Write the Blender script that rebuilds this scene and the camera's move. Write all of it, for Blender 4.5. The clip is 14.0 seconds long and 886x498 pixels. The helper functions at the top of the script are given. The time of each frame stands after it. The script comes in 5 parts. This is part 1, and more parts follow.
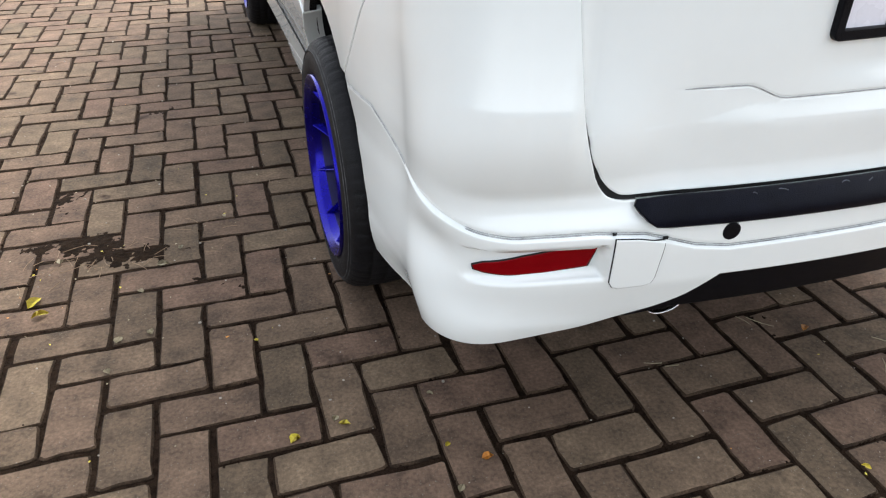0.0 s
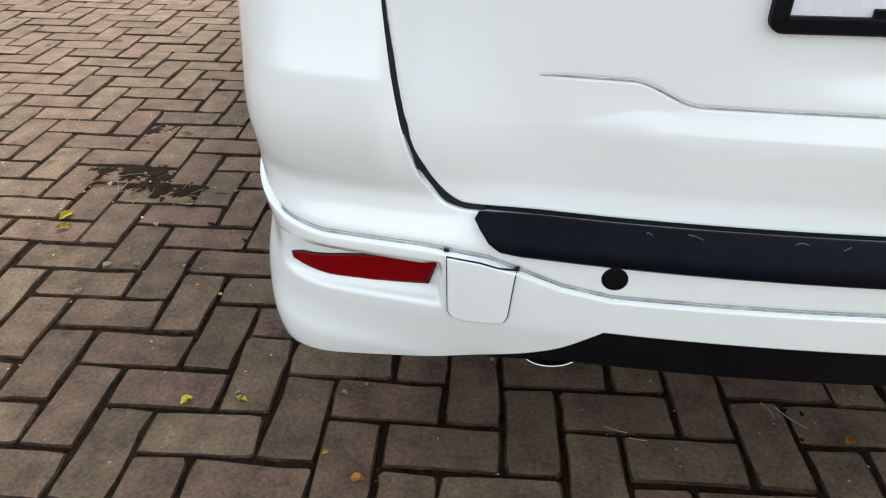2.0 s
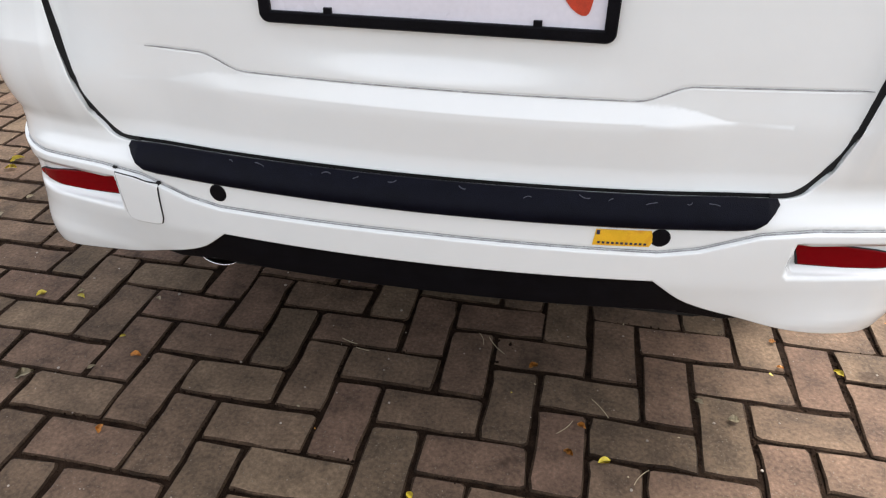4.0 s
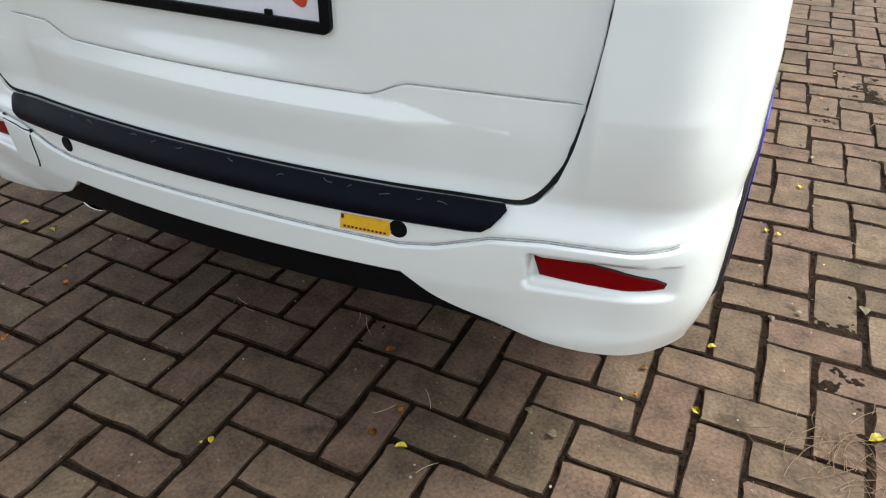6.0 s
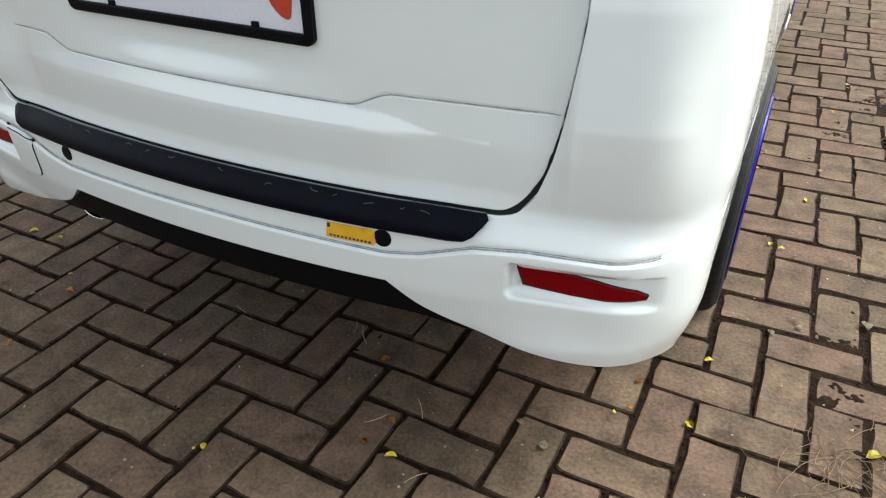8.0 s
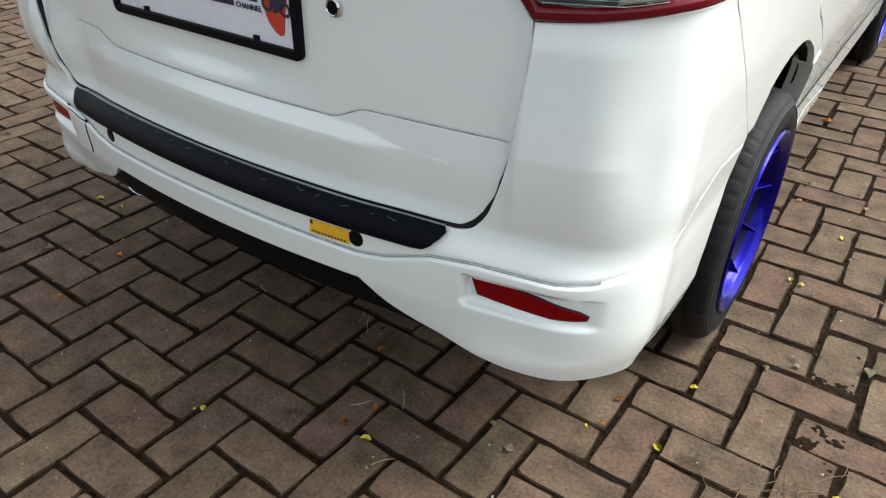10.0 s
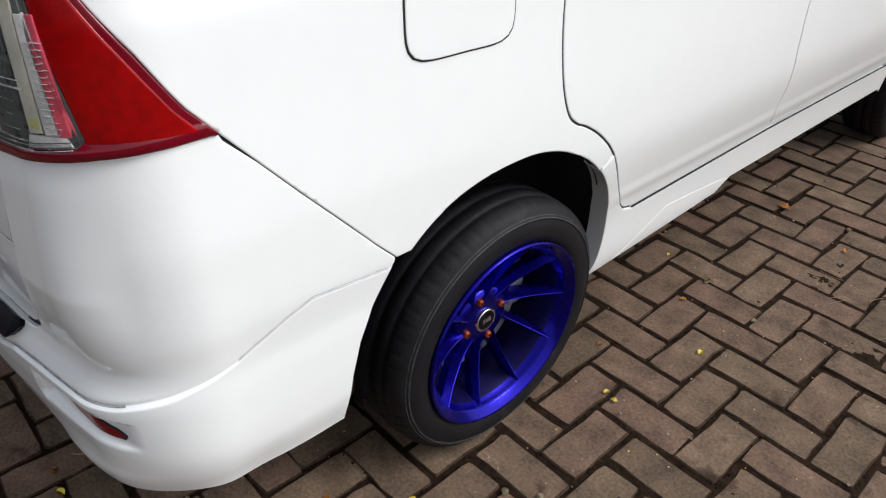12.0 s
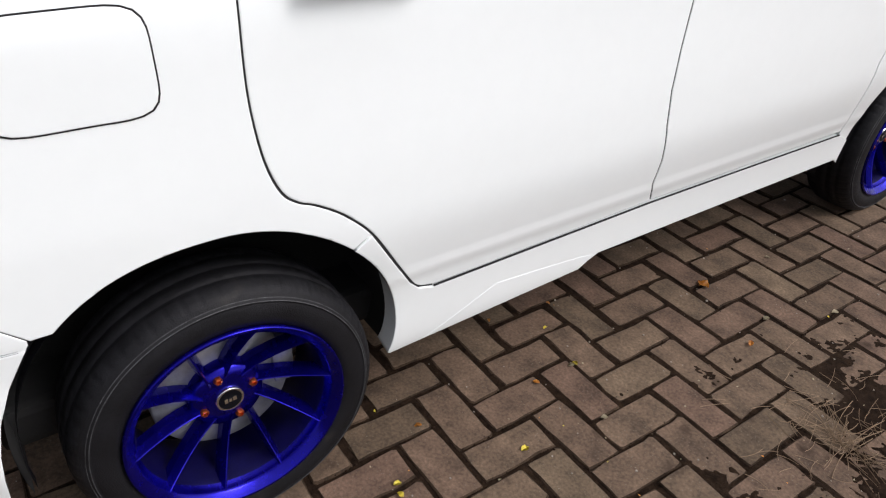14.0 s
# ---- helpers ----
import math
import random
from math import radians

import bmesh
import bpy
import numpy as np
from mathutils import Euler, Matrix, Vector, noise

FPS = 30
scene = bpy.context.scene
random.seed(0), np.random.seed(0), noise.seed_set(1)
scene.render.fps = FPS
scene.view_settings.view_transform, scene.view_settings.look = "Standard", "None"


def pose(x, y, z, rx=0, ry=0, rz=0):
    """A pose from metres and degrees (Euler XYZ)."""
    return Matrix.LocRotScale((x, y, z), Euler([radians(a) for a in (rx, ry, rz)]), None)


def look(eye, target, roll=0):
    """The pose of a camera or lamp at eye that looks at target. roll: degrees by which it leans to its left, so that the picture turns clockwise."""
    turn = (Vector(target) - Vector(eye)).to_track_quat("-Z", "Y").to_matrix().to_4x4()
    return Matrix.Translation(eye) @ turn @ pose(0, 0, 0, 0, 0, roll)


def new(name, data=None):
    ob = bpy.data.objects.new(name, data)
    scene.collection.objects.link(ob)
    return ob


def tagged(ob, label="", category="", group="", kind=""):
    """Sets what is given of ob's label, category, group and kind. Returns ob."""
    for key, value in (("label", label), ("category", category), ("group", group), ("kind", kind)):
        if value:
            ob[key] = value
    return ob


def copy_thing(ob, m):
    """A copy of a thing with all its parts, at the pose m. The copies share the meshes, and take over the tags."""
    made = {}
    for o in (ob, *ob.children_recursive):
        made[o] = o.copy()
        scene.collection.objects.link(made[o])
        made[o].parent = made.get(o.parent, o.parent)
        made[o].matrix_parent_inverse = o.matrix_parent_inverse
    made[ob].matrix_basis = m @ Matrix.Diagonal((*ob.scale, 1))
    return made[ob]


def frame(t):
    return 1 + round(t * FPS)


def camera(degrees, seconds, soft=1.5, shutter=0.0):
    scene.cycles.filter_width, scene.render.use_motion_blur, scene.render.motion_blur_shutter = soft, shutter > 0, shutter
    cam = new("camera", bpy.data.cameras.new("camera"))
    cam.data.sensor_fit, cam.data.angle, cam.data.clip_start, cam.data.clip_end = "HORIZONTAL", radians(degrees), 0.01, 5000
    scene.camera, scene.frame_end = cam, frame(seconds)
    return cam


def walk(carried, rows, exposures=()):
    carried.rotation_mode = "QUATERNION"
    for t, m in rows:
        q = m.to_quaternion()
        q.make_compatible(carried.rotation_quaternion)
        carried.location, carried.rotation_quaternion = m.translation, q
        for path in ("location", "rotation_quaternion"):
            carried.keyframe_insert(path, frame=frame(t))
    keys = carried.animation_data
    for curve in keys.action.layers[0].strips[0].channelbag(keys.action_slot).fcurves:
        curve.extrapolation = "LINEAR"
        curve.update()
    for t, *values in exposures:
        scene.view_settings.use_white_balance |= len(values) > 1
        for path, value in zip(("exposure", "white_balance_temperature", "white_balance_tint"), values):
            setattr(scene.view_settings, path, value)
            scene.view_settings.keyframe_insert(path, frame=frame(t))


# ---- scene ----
from mathutils import geometry

cam = camera(64.0, 14.0, soft=1.2)
PATH = [
    (0, (-1.106, -0.766, 1.1), (-0.557, 0.832, 0.028), 0.6),
    (0.5, (-0.936, -0.703, 1.037), (-0.598, 0.936, -0.057), 0.7),
    (1, (-0.806, -0.689, 0.982), (-0.61, 0.974, -0.111), 0.9),
    (1.5, (-0.7, -0.699, 0.996), (-0.642, 0.976, -0.094), 0.8),
    (2, (-0.539, -0.683, 1.008), (-0.593, 0.988, -0.089), 1.1),
    (2.5, (-0.365, -0.714, 1.018), (-0.476, 0.958, -0.074), 1.0),
    (3, (-0.193, -0.836, 1.031), (-0.348, 0.832, -0.061), 1.2),
    (3.5, (-0.019, -0.934, 1.092), (-0.211, 0.73, -0.002), 0.7),
    (4, (0.189, -0.955, 1.108), (-0.096, 0.685, 0.0), 0.7),
    (4.2, (0.266, -0.967, 1.114), (-0.058, 0.67, 0.011), 0.9),
    (6.3, (0.858, -0.802, 1.124), (0.151, 0.699, 0.008), 0.4),
    (6.5, (0.874, -0.788, 1.114), (0.173, 0.721, 0.005), 0.8),
    (7, (0.887, -0.777, 1.111), (0.178, 0.731, 0.005), 0.5),
    (7.5, (0.873, -0.783, 1.112), (0.158, 0.721, 0.004), 0.7),
    (7.7, (0.87, -0.807, 1.115), (0.143, 0.701, 0.02), 0.4),
    (9.8, (1.033, -0.82, 1.189), (0.119, 0.579, 0.091), 0.5),
    (10, (1.077, -0.766, 1.192), (0.124, 0.605, 0.091), 0.9),
    (10.5, (1.182, -0.57, 1.23), (0.146, 0.737, 0.127), 0.8),
    (11, (1.355, -0.4, 1.272), (0.258, 0.855, 0.167), 1.1),
    (11.5, (1.549, -0.264, 1.314), (0.349, 0.897, 0.214), 1.5),
    (12, (1.628, -0.066, 1.348), (0.419, 1.07, 0.231), 1.9),
    (12.5, (1.693, 0.135, 1.341), (0.474, 1.256, 0.221), 2.2),
    (13, (1.832, 0.322, 1.387), (0.571, 1.403, 0.273), 2.9),
    (13.5, (1.898, 0.476, 1.4), (0.578, 1.491, 0.292), 3.3),
    (14, (1.892, 0.605, 1.419), (0.538, 1.573, 0.311), 2.9),
]
EXPOSURE = ((0, 2.28, 6450, 9), (2.0, 2.20, 6450, 7), (4.2, 2.04, 6700, 14), (6.3, 1.65, 6400, 5), (7.7, 1.63, 6400, 4), (10.5, 1.22, 6400, 6), (12.5, 0.62, 6350, 15), (14, 0.66, 6350, 15))    # the camera's own gain, in stops
walk(cam, [(t, look(eye, target, roll)) for t, eye, target, roll in PATH], EXPOSURE)

# ---- world, sun ----
SUN_AZ, SUN_EL = radians(52), radians(47)      # azimuth from +y towards +x
world = bpy.data.worlds.new("sky")
scene.world = world
world.use_nodes = True
wn = world.node_tree.nodes
sky = wn.new("ShaderNodeTexSky")
sky.sky_type, sky.sun_disc = "NISHITA", False
sky.sun_elevation, sky.sun_rotation = SUN_EL, SUN_AZ
sky.air_density, sky.dust_density, sky.ozone_density = 1.0, 4.0, 1.0
hazy = wn.new("ShaderNodeHueSaturation")       # thin cloud: a paler sky
hazy.inputs["Saturation"].default_value = 0.30
world.node_tree.links.new(sky.outputs["Color"], hazy.inputs["Color"])
world.node_tree.links.new(hazy.outputs["Color"], wn["Background"].inputs["Color"])
wn["Background"].inputs["Strength"].default_value = 0.12
sun_data = bpy.data.lights.new("sun", "SUN")
sun_data.energy, sun_data.angle, sun_data.color = 1.05, radians(28), (1.0, 0.98, 0.95)
sun = new("sun", sun_data)
sun_dir = Vector((math.sin(SUN_AZ) * math.cos(SUN_EL), math.cos(SUN_AZ) * math.cos(SUN_EL), math.sin(SUN_EL)))
sun.matrix_world = look(sun_dir * 20, (0, 0, 0))


# ---- materials ----
def material(name, colour, rough=0.5, metal=0.0, coat=0.0, vary=0.0, scale=20.0, bump=0.0, bump_scale=200.0, spot=None, spot_scale=6.0, spot_at=0.6, per=0.0, spec=0.5, swing=0.12, speckle=0.0, tint=None, grain=None, spread=()):
    """Principled surface with two scales of colour variation, optional stains of colour spot, bump, and variation from piece to piece."""
    m = bpy.data.materials.new(name)
    m.use_nodes = True
    n, l = m.node_tree.nodes, m.node_tree.links
    p = n["Principled BSDF"]
    p.inputs["Roughness"].default_value, p.inputs["Metallic"].default_value = rough, metal
    p.inputs["Coat Weight"].default_value, p.inputs["Coat Roughness"].default_value = coat, 0.04
    p.inputs["Specular IOR Level"].default_value = spec
    geo = n.new("ShaderNodeNewGeometry")
    col = n.new("ShaderNodeRGB")
    col.outputs[0].default_value = (*colour, 1)
    out = col.outputs[0]

    def noise_tex(sc, detail=4.0):
        t = n.new("ShaderNodeTexNoise")
        t.inputs["Scale"].default_value, t.inputs["Detail"].default_value = sc, detail
        l.new(geo.outputs["Position"], t.inputs["Vector"])
        return t

    def value(out, fac_socket, amount):
        h = n.new("ShaderNodeHueSaturation")
        r = n.new("ShaderNodeMapRange")
        r.inputs["To Min"].default_value, r.inputs["To Max"].default_value = 1 - amount, 1 + amount
        l.new(fac_socket, r.inputs["Value"])
        l.new(r.outputs[0], h.inputs["Value"])
        l.new(out, h.inputs["Color"])
        return h.outputs[0]

    if per:
        info = n.new("ShaderNodeObjectInfo")
        add = n.new("ShaderNodeMath")
        add.operation = "ADD"
        l.new(info.outputs["Random"], add.inputs[0])
        l.new(geo.outputs["Random Per Island"], add.inputs[1])
        fr = n.new("ShaderNodeMath")
        fr.operation = "FRACT"
        l.new(add.outputs[0], fr.inputs[0])
        out = value(out, fr.outputs[0], per)
        if tint:
            many = n.new("ShaderNodeMath")
            many.operation = "MULTIPLY"
            many.inputs[1].default_value = 7.31
            l.new(fr.outputs[0], many.inputs[0])
            f2 = n.new("ShaderNodeMath")
            f2.operation = "FRACT"
            l.new(many.outputs[0], f2.inputs[0])
            mt = n.new("ShaderNodeMix")
            mt.data_type = "RGBA"
            mt.inputs[7].default_value = (*tint, 1)
            l.new(f2.outputs[0], mt.inputs[0])
            l.new(out, mt.inputs[6])
            out = mt.outputs[2]
    if vary:
        t1, t2 = noise_tex(scale), noise_tex(scale * 9)
        for t, a in ((t1, vary), (t2, vary * 0.8)):
            r = n.new("ShaderNodeMapRange")
            r.inputs["From Min"].default_value, r.inputs["From Max"].default_value = 0.3, 0.7
            l.new(t.outputs["Fac"], r.inputs["Value"])
            out = value(out, r.outputs[0], a)
        rr = n.new("ShaderNodeMapRange")
        rr.inputs["To Min"].default_value, rr.inputs["To Max"].default_value = max(0.02, rough - swing), min(1, rough + swing)
        l.new(t1.outputs["Fac"], rr.inputs["Value"])
        l.new(rr.outputs[0], p.inputs["Roughness"])
    if speckle:
        t = noise_tex(420.0, 2.0)
        r = n.new("ShaderNodeMapRange")
        r.inputs["From Min"].default_value, r.inputs["From Max"].default_value = 0.32, 0.72
        l.new(t.outputs["Fac"], r.inputs["Value"])
        out = value(out, r.outputs[0], speckle)
    if grain:
        t = noise_tex(260.0, 3.0)
        r = n.new("ShaderNodeMapRange")
        r.inputs["From Min"].default_value, r.inputs["From Max"].default_value = 0.64, 0.74
        l.new(t.outputs["Fac"], r.inputs["Value"])
        mg = n.new("ShaderNodeMix")
        mg.data_type = "RGBA"
        mg.inputs[7].default_value = (*grain, 1)
        l.new(r.outputs[0], mg.inputs[0])
        l.new(out, mg.inputs[6])
        out = mg.outputs[2]
    if spot:
        t = noise_tex(spot_scale, 8.0)
        r = n.new("ShaderNodeMapRange")
        r.inputs["From Min"].default_value, r.inputs["From Max"].default_value = spot_at, spot_at + 0.12
        dirt = t.outputs["Fac"]
        if spread:                                  # more soil on the paving away from the wheel tracks
            xyz = n.new("ShaderNodeSeparateXYZ")
            l.new(geo.outputs["Position"], xyz.inputs[0])
            for x0, x1, more in spread:
                e = n.new("ShaderNodeMapRange")
                e.inputs["From Min"].default_value, e.inputs["From Max"].default_value, e.inputs["To Max"].default_value = x0, x1, more
                l.new(xyz.outputs["X"], e.inputs["Value"])
                plus = n.new("ShaderNodeMath")
                plus.operation = "ADD"
                l.new(dirt, plus.inputs[0])
                l.new(e.outputs[0], plus.inputs[1])
                dirt = plus.outputs[0]
        l.new(dirt, r.inputs["Value"])
        mx = n.new("ShaderNodeMix")
        mx.data_type = "RGBA"
        mx.inputs[7].default_value = (*spot, 1)
        l.new(r.outputs[0], mx.inputs[0])
        l.new(out, mx.inputs[6])
        out = mx.outputs[2]
    l.new(out, p.inputs["Base Color"])
    if bump:
        t = noise_tex(bump_scale, 6.0)
        b = n.new("ShaderNodeBump")
        b.inputs["Strength"].default_value, b.inputs["Distance"].default_value = bump, 0.004
        l.new(t.outputs["Fac"], b.inputs["Height"])
        l.new(b.outputs[0], p.inputs["Normal"])
    return m


def glass(name, colour, rough=0.02):
    m = bpy.data.materials.new(name)
    m.use_nodes = True
    p = m.node_tree.nodes["Principled BSDF"]
    p.inputs["Base Color"].default_value = (*colour, 1)
    p.inputs["Roughness"].default_value, p.inputs["Transmission Weight"].default_value, p.inputs["IOR"].default_value = rough, 1.0, 1.3
    return m


PAINT = material("white_paint", (0.80, 0.84, 0.825), 0.24, coat=0.8, vary=0.008, scale=3, swing=0.02)
BLACK = material("black_plastic", (0.0045, 0.0045, 0.006), 0.42, vary=0.25, scale=30, bump=0.25, bump_scale=500, spec=0.07)
PADMAT = material("scuffed_black_plastic", (0.003, 0.0036, 0.0075), 0.34, vary=0.2, scale=25, bump=0.2, bump_scale=600, spot=(0.04, 0.045, 0.06), spot_scale=60, spot_at=0.72, spec=0.07)
DARK = material("dark_cavity", (0.006, 0.006, 0.006), 0.9, vary=0.3, scale=20)
RUBBER = material("tyre_rubber", (0.006, 0.006, 0.0072), 0.6, vary=0.3, scale=18, bump=0.3, bump_scale=350, spot=(0.022, 0.020, 0.018), spot_scale=12, spot_at=0.66, spec=0.22)
SCUFF = material("worn_rubber", (0.045, 0.046, 0.048), 0.8, vary=0.8, scale=40)
BLUE = material("candy_blue_wheel", (0.005, 0.002, 0.235), 0.25, metal=0.85, coat=0.12, vary=0.08, scale=40)
# darkened copy of the candy blue, holding the shade inside the wheel
BLACKBLUE = material("shaded_blue_barrel", (0.003, 0.002, 0.05), 0.4, metal=0.5, vary=0.2, scale=30)
COPPER = material("anodised_orange_nut", (0.45, 0.10, 0.025), 0.3, metal=0.8, vary=0.1, scale=100)
STEEL = material("brake_steel", (0.36, 0.37, 0.38), 0.38, metal=0.5, vary=0.15, scale=60)
CHROME = material("chrome", (0.75, 0.75, 0.76), 0.12, metal=1.0, vary=0.05, scale=40)
SMOKE = material("smoked_reflector", (0.085, 0.105, 0.105), 0.3, metal=0.3, vary=0.25, scale=35)
RED = material("red_lens", (0.24, 0.0006, 0.0010), 0.2, coat=0.12, vary=0.22, scale=7, spec=0.25)
DARKRED = material("dark_red_lens", (0.13, 0.0008, 0.008), 0.12, coat=0.25, vary=0.10, scale=25, spec=0.3)
REFL = material("red_reflector", (0.18, 0.0005, 0.003), 0.2, vary=0.06, scale=60, spec=0.12)
PINK = material("pink_reflector", (0.48, 0.06, 0.09), 0.3, vary=0.2, scale=30)
AMBER = material("amber_bulb", (0.40, 0.40, 0.16), 0.3, vary=0.1, scale=60)
CLEAR = glass("clear_lens", (0.96, 0.97, 0.97))
WINDOW = material("tinted_glass", (0.012, 0.014, 0.016), 0.05, coat=1.0, vary=0.05, scale=4)
PLATE = material("white_plate", (0.74, 0.74, 0.80), 0.3, vary=0.03, scale=15)
PRINT = material("dark_print", (0.02, 0.02, 0.06), 0.4, vary=0.1, scale=40)
PRINTRED = material("red_print", (0.50, 0.05, 0.02), 0.4, vary=0.2, scale=70)
YELLOW = material("yellow_sticker", (0.80, 0.45, 0.02), 0.4, vary=0.06, scale=60, spot=(0.70, 0.33, 0.02), spot_scale=40, spot_at=0.6)
BRICK = material("concrete_paver", (0.107, 0.0775, 0.0500), 0.88, vary=0.36, scale=13, bump=0.45, bump_scale=100, spot=(0.028, 0.0165, 0.0100), spot_scale=9.0, spot_at=0.66, per=0.24, spec=0.2, speckle=0.10, tint=(0.112, 0.0715, 0.0500), grain=(0.17, 0.15, 0.12), spread=((0.85, 1.5, 0.09), (-1.2, -1.7, 0.05)))
# paver edges: soil colour with the shade of the joints mixed in
EDGE = material("soil_shade_paver_edge", (0.038, 0.025, 0.016), 0.92, vary=0.5, scale=30, bump=0.6, bump_scale=120, per=0.3, spec=0.1)
SOIL = material("joint_soil", (0.016, 0.0098, 0.0062), 0.95, vary=0.5, scale=45, bump=1.0, bump_scale=120, spec=0.05)
LEAFY = material("yellow_leaf", (0.56, 0.46, 0.035), 0.5, vary=0.18, scale=120, per=0.25)
LEAFO = material("orange_leaf", (0.48, 0.19, 0.02), 0.5, vary=0.18, scale=120, per=0.25)
LEAFG = material("pale_dry_leaf", (0.28, 0.24, 0.15), 0.7, vary=0.18, scale=120, per=0.25)
TWIG = material("dry_twig", (0.22, 0.15, 0.09), 0.85, vary=0.2, scale=90)
PEBBLE = material("pale_grit", (0.26, 0.23, 0.19), 0.9, vary=0.2, scale=90, per=0.3)


# ---- building helpers ----
def finish(name, mesh, mat, parent, label="", smooth=False):
    mesh.materials.append(mat)
    if smooth:
        mesh.polygons.foreach_set("use_smooth", [True] * len(mesh.polygons))
    ob = new(name, mesh)
    ob.parent = parent
    if label:
        ob["label"] = label
    return ob


def part(name, bm, mat, parent, label="", smooth=False):
    mesh = bpy.data.meshes.new(name)
    bmesh.ops.recalc_face_normals(bm, faces=bm.faces)
    bm.to_mesh(mesh)
    bm.free()
    return finish(name, mesh, mat, parent, label, smooth)


def box(bm, size, at, bevel=0.0, m=Matrix()):
    r = bmesh.ops.create_cube(bm, size=1.0, matrix=m @ Matrix.Translation(at) @ Matrix.Diagonal((*size, 1)))
    if bevel:
        es = list({e for v in r["verts"] for e in v.link_edges})
        bmesh.ops.bevel(bm, geom=es, offset=bevel, segments=2, affect="EDGES", profile=0.6)


def lathe(bm, profile, n=64, closed=False):
    """Turns (axial, radius) about the x axis."""
    rings = []
    for a, r in profile:
        rings.append([bm.verts.new((a, r * math.cos(2 * math.pi * k / n), r * math.sin(2 * math.pi * k / n))) for k in range(n)])
    pairs = list(zip(rings, rings[1:])) + ([(rings[-1], rings[0])] if closed else [])
    for p, q in pairs:
        for k in range(n):
            bm.faces.new((p[k], p[(k + 1) % n], q[(k + 1) % n], q[k]))
    return rings


def disc(bm, a, r, n=48):
    c = bm.verts.new((a, 0, 0))
    ring = [bm.verts.new((a, r * math.cos(2 * math.pi * k / n), r * math.sin(2 * math.pi * k / n))) for k in range(n)]
    for k in range(n):
        bm.faces.new((c, ring[k], ring[(k + 1) % n]))


def smooth01(x):
    x = np.clip(x, 0, 1)
    return x * x * (3 - 2 * x)


# ---- the skin of the car: s runs round the plan from the middle of the tail to its side, z is the height ----
SIDE, BOW, TAIL, XA = 0.845, 0.16, -0.021, 0.70
AL = math.atan(2 * BOW * XA)
RAD = (SIDE - XA) / (1 - math.sin(AL))
CX, CY = SIDE - RAD, TAIL + BOW * XA * XA + RAD * math.cos(AL)
XS = np.linspace(0, XA, 200)
LEN = np.r_[0, np.cumsum(np.hypot(np.diff(XS), np.diff(BOW * XS * XS)))]
SA = LEN[-1]
SB = SA + RAD * (math.pi / 2 - AL)
REAR = ((0.0, -0.12), (0.26, -0.075), (0.32, -0.04), (0.38, -0.018), (0.44, -0.004), (0.50, 0.0), (0.535, 0.0), (0.553, -0.004), (0.575, -0.020), (0.60, -0.030), (0.62, -0.034), (0.70, -0.031), (0.80, -0.030), (0.93, -0.032), (1.2, -0.05))
FLANK = ((0.0, -0.13), (0.2, -0.085), (0.28, -0.052), (0.443, -0.038), (0.50, -0.027), (0.56, -0.014), (0.652, 0.0), (0.80, -0.004), (0.98, -0.017), (1.1, -0.024), (1.2, -0.042))
LOWER_FLANK = ((0.0, -0.09), (0.2, -0.042), (0.28, -0.025), (0.36, -0.014), (0.45, -0.010), (0.535, -0.009), (0.57, -0.0105), (0.61, -0.008), (0.652, -0.004), (0.80, -0.004), (0.98, -0.017), (1.1, -0.024), (1.2, -0.042))   # bumper side
CREASE = ((0, 0.500), (0.36, 0.497), (0.42, 0.506), (0.508, 0.534), (0.59, 0.541), (0.72, 0.540), (0.775, 0.545), (0.86, 0.561), (0.97, 0.588), (1.06, 0.628), (1.11, 0.646), (1.28, 0.632))


def side_s(y):
    return SB + y - CY


def rounded(table, reach=5):
    """A smoothed lookup of a profile."""
    zz = np.linspace(-0.1, 1.4, 601)
    v = np.interp(zz, *zip(*table))
    k = np.hanning(2 * reach + 1)
    return zz, np.convolve(np.pad(v, reach, mode="edge"), k / k.sum(), "valid")


REAR_T, FLANK_T, BUMPER_T = rounded(REAR), rounded(FLANK, 34), rounded(LOWER_FLANK, 8)
SEAM_Z, SEAM_S = (0.585, 0.597, 0.610, 0.635, 0.69, 0.763, 0.874, 0.94), (0.545, 0.563, 0.580, 0.595, 0.613, 0.626, 0.641, 0.643)     # the tailgate's shut line


def hump(x, at, width):
    return np.exp(-((x - at) / width) ** 2)


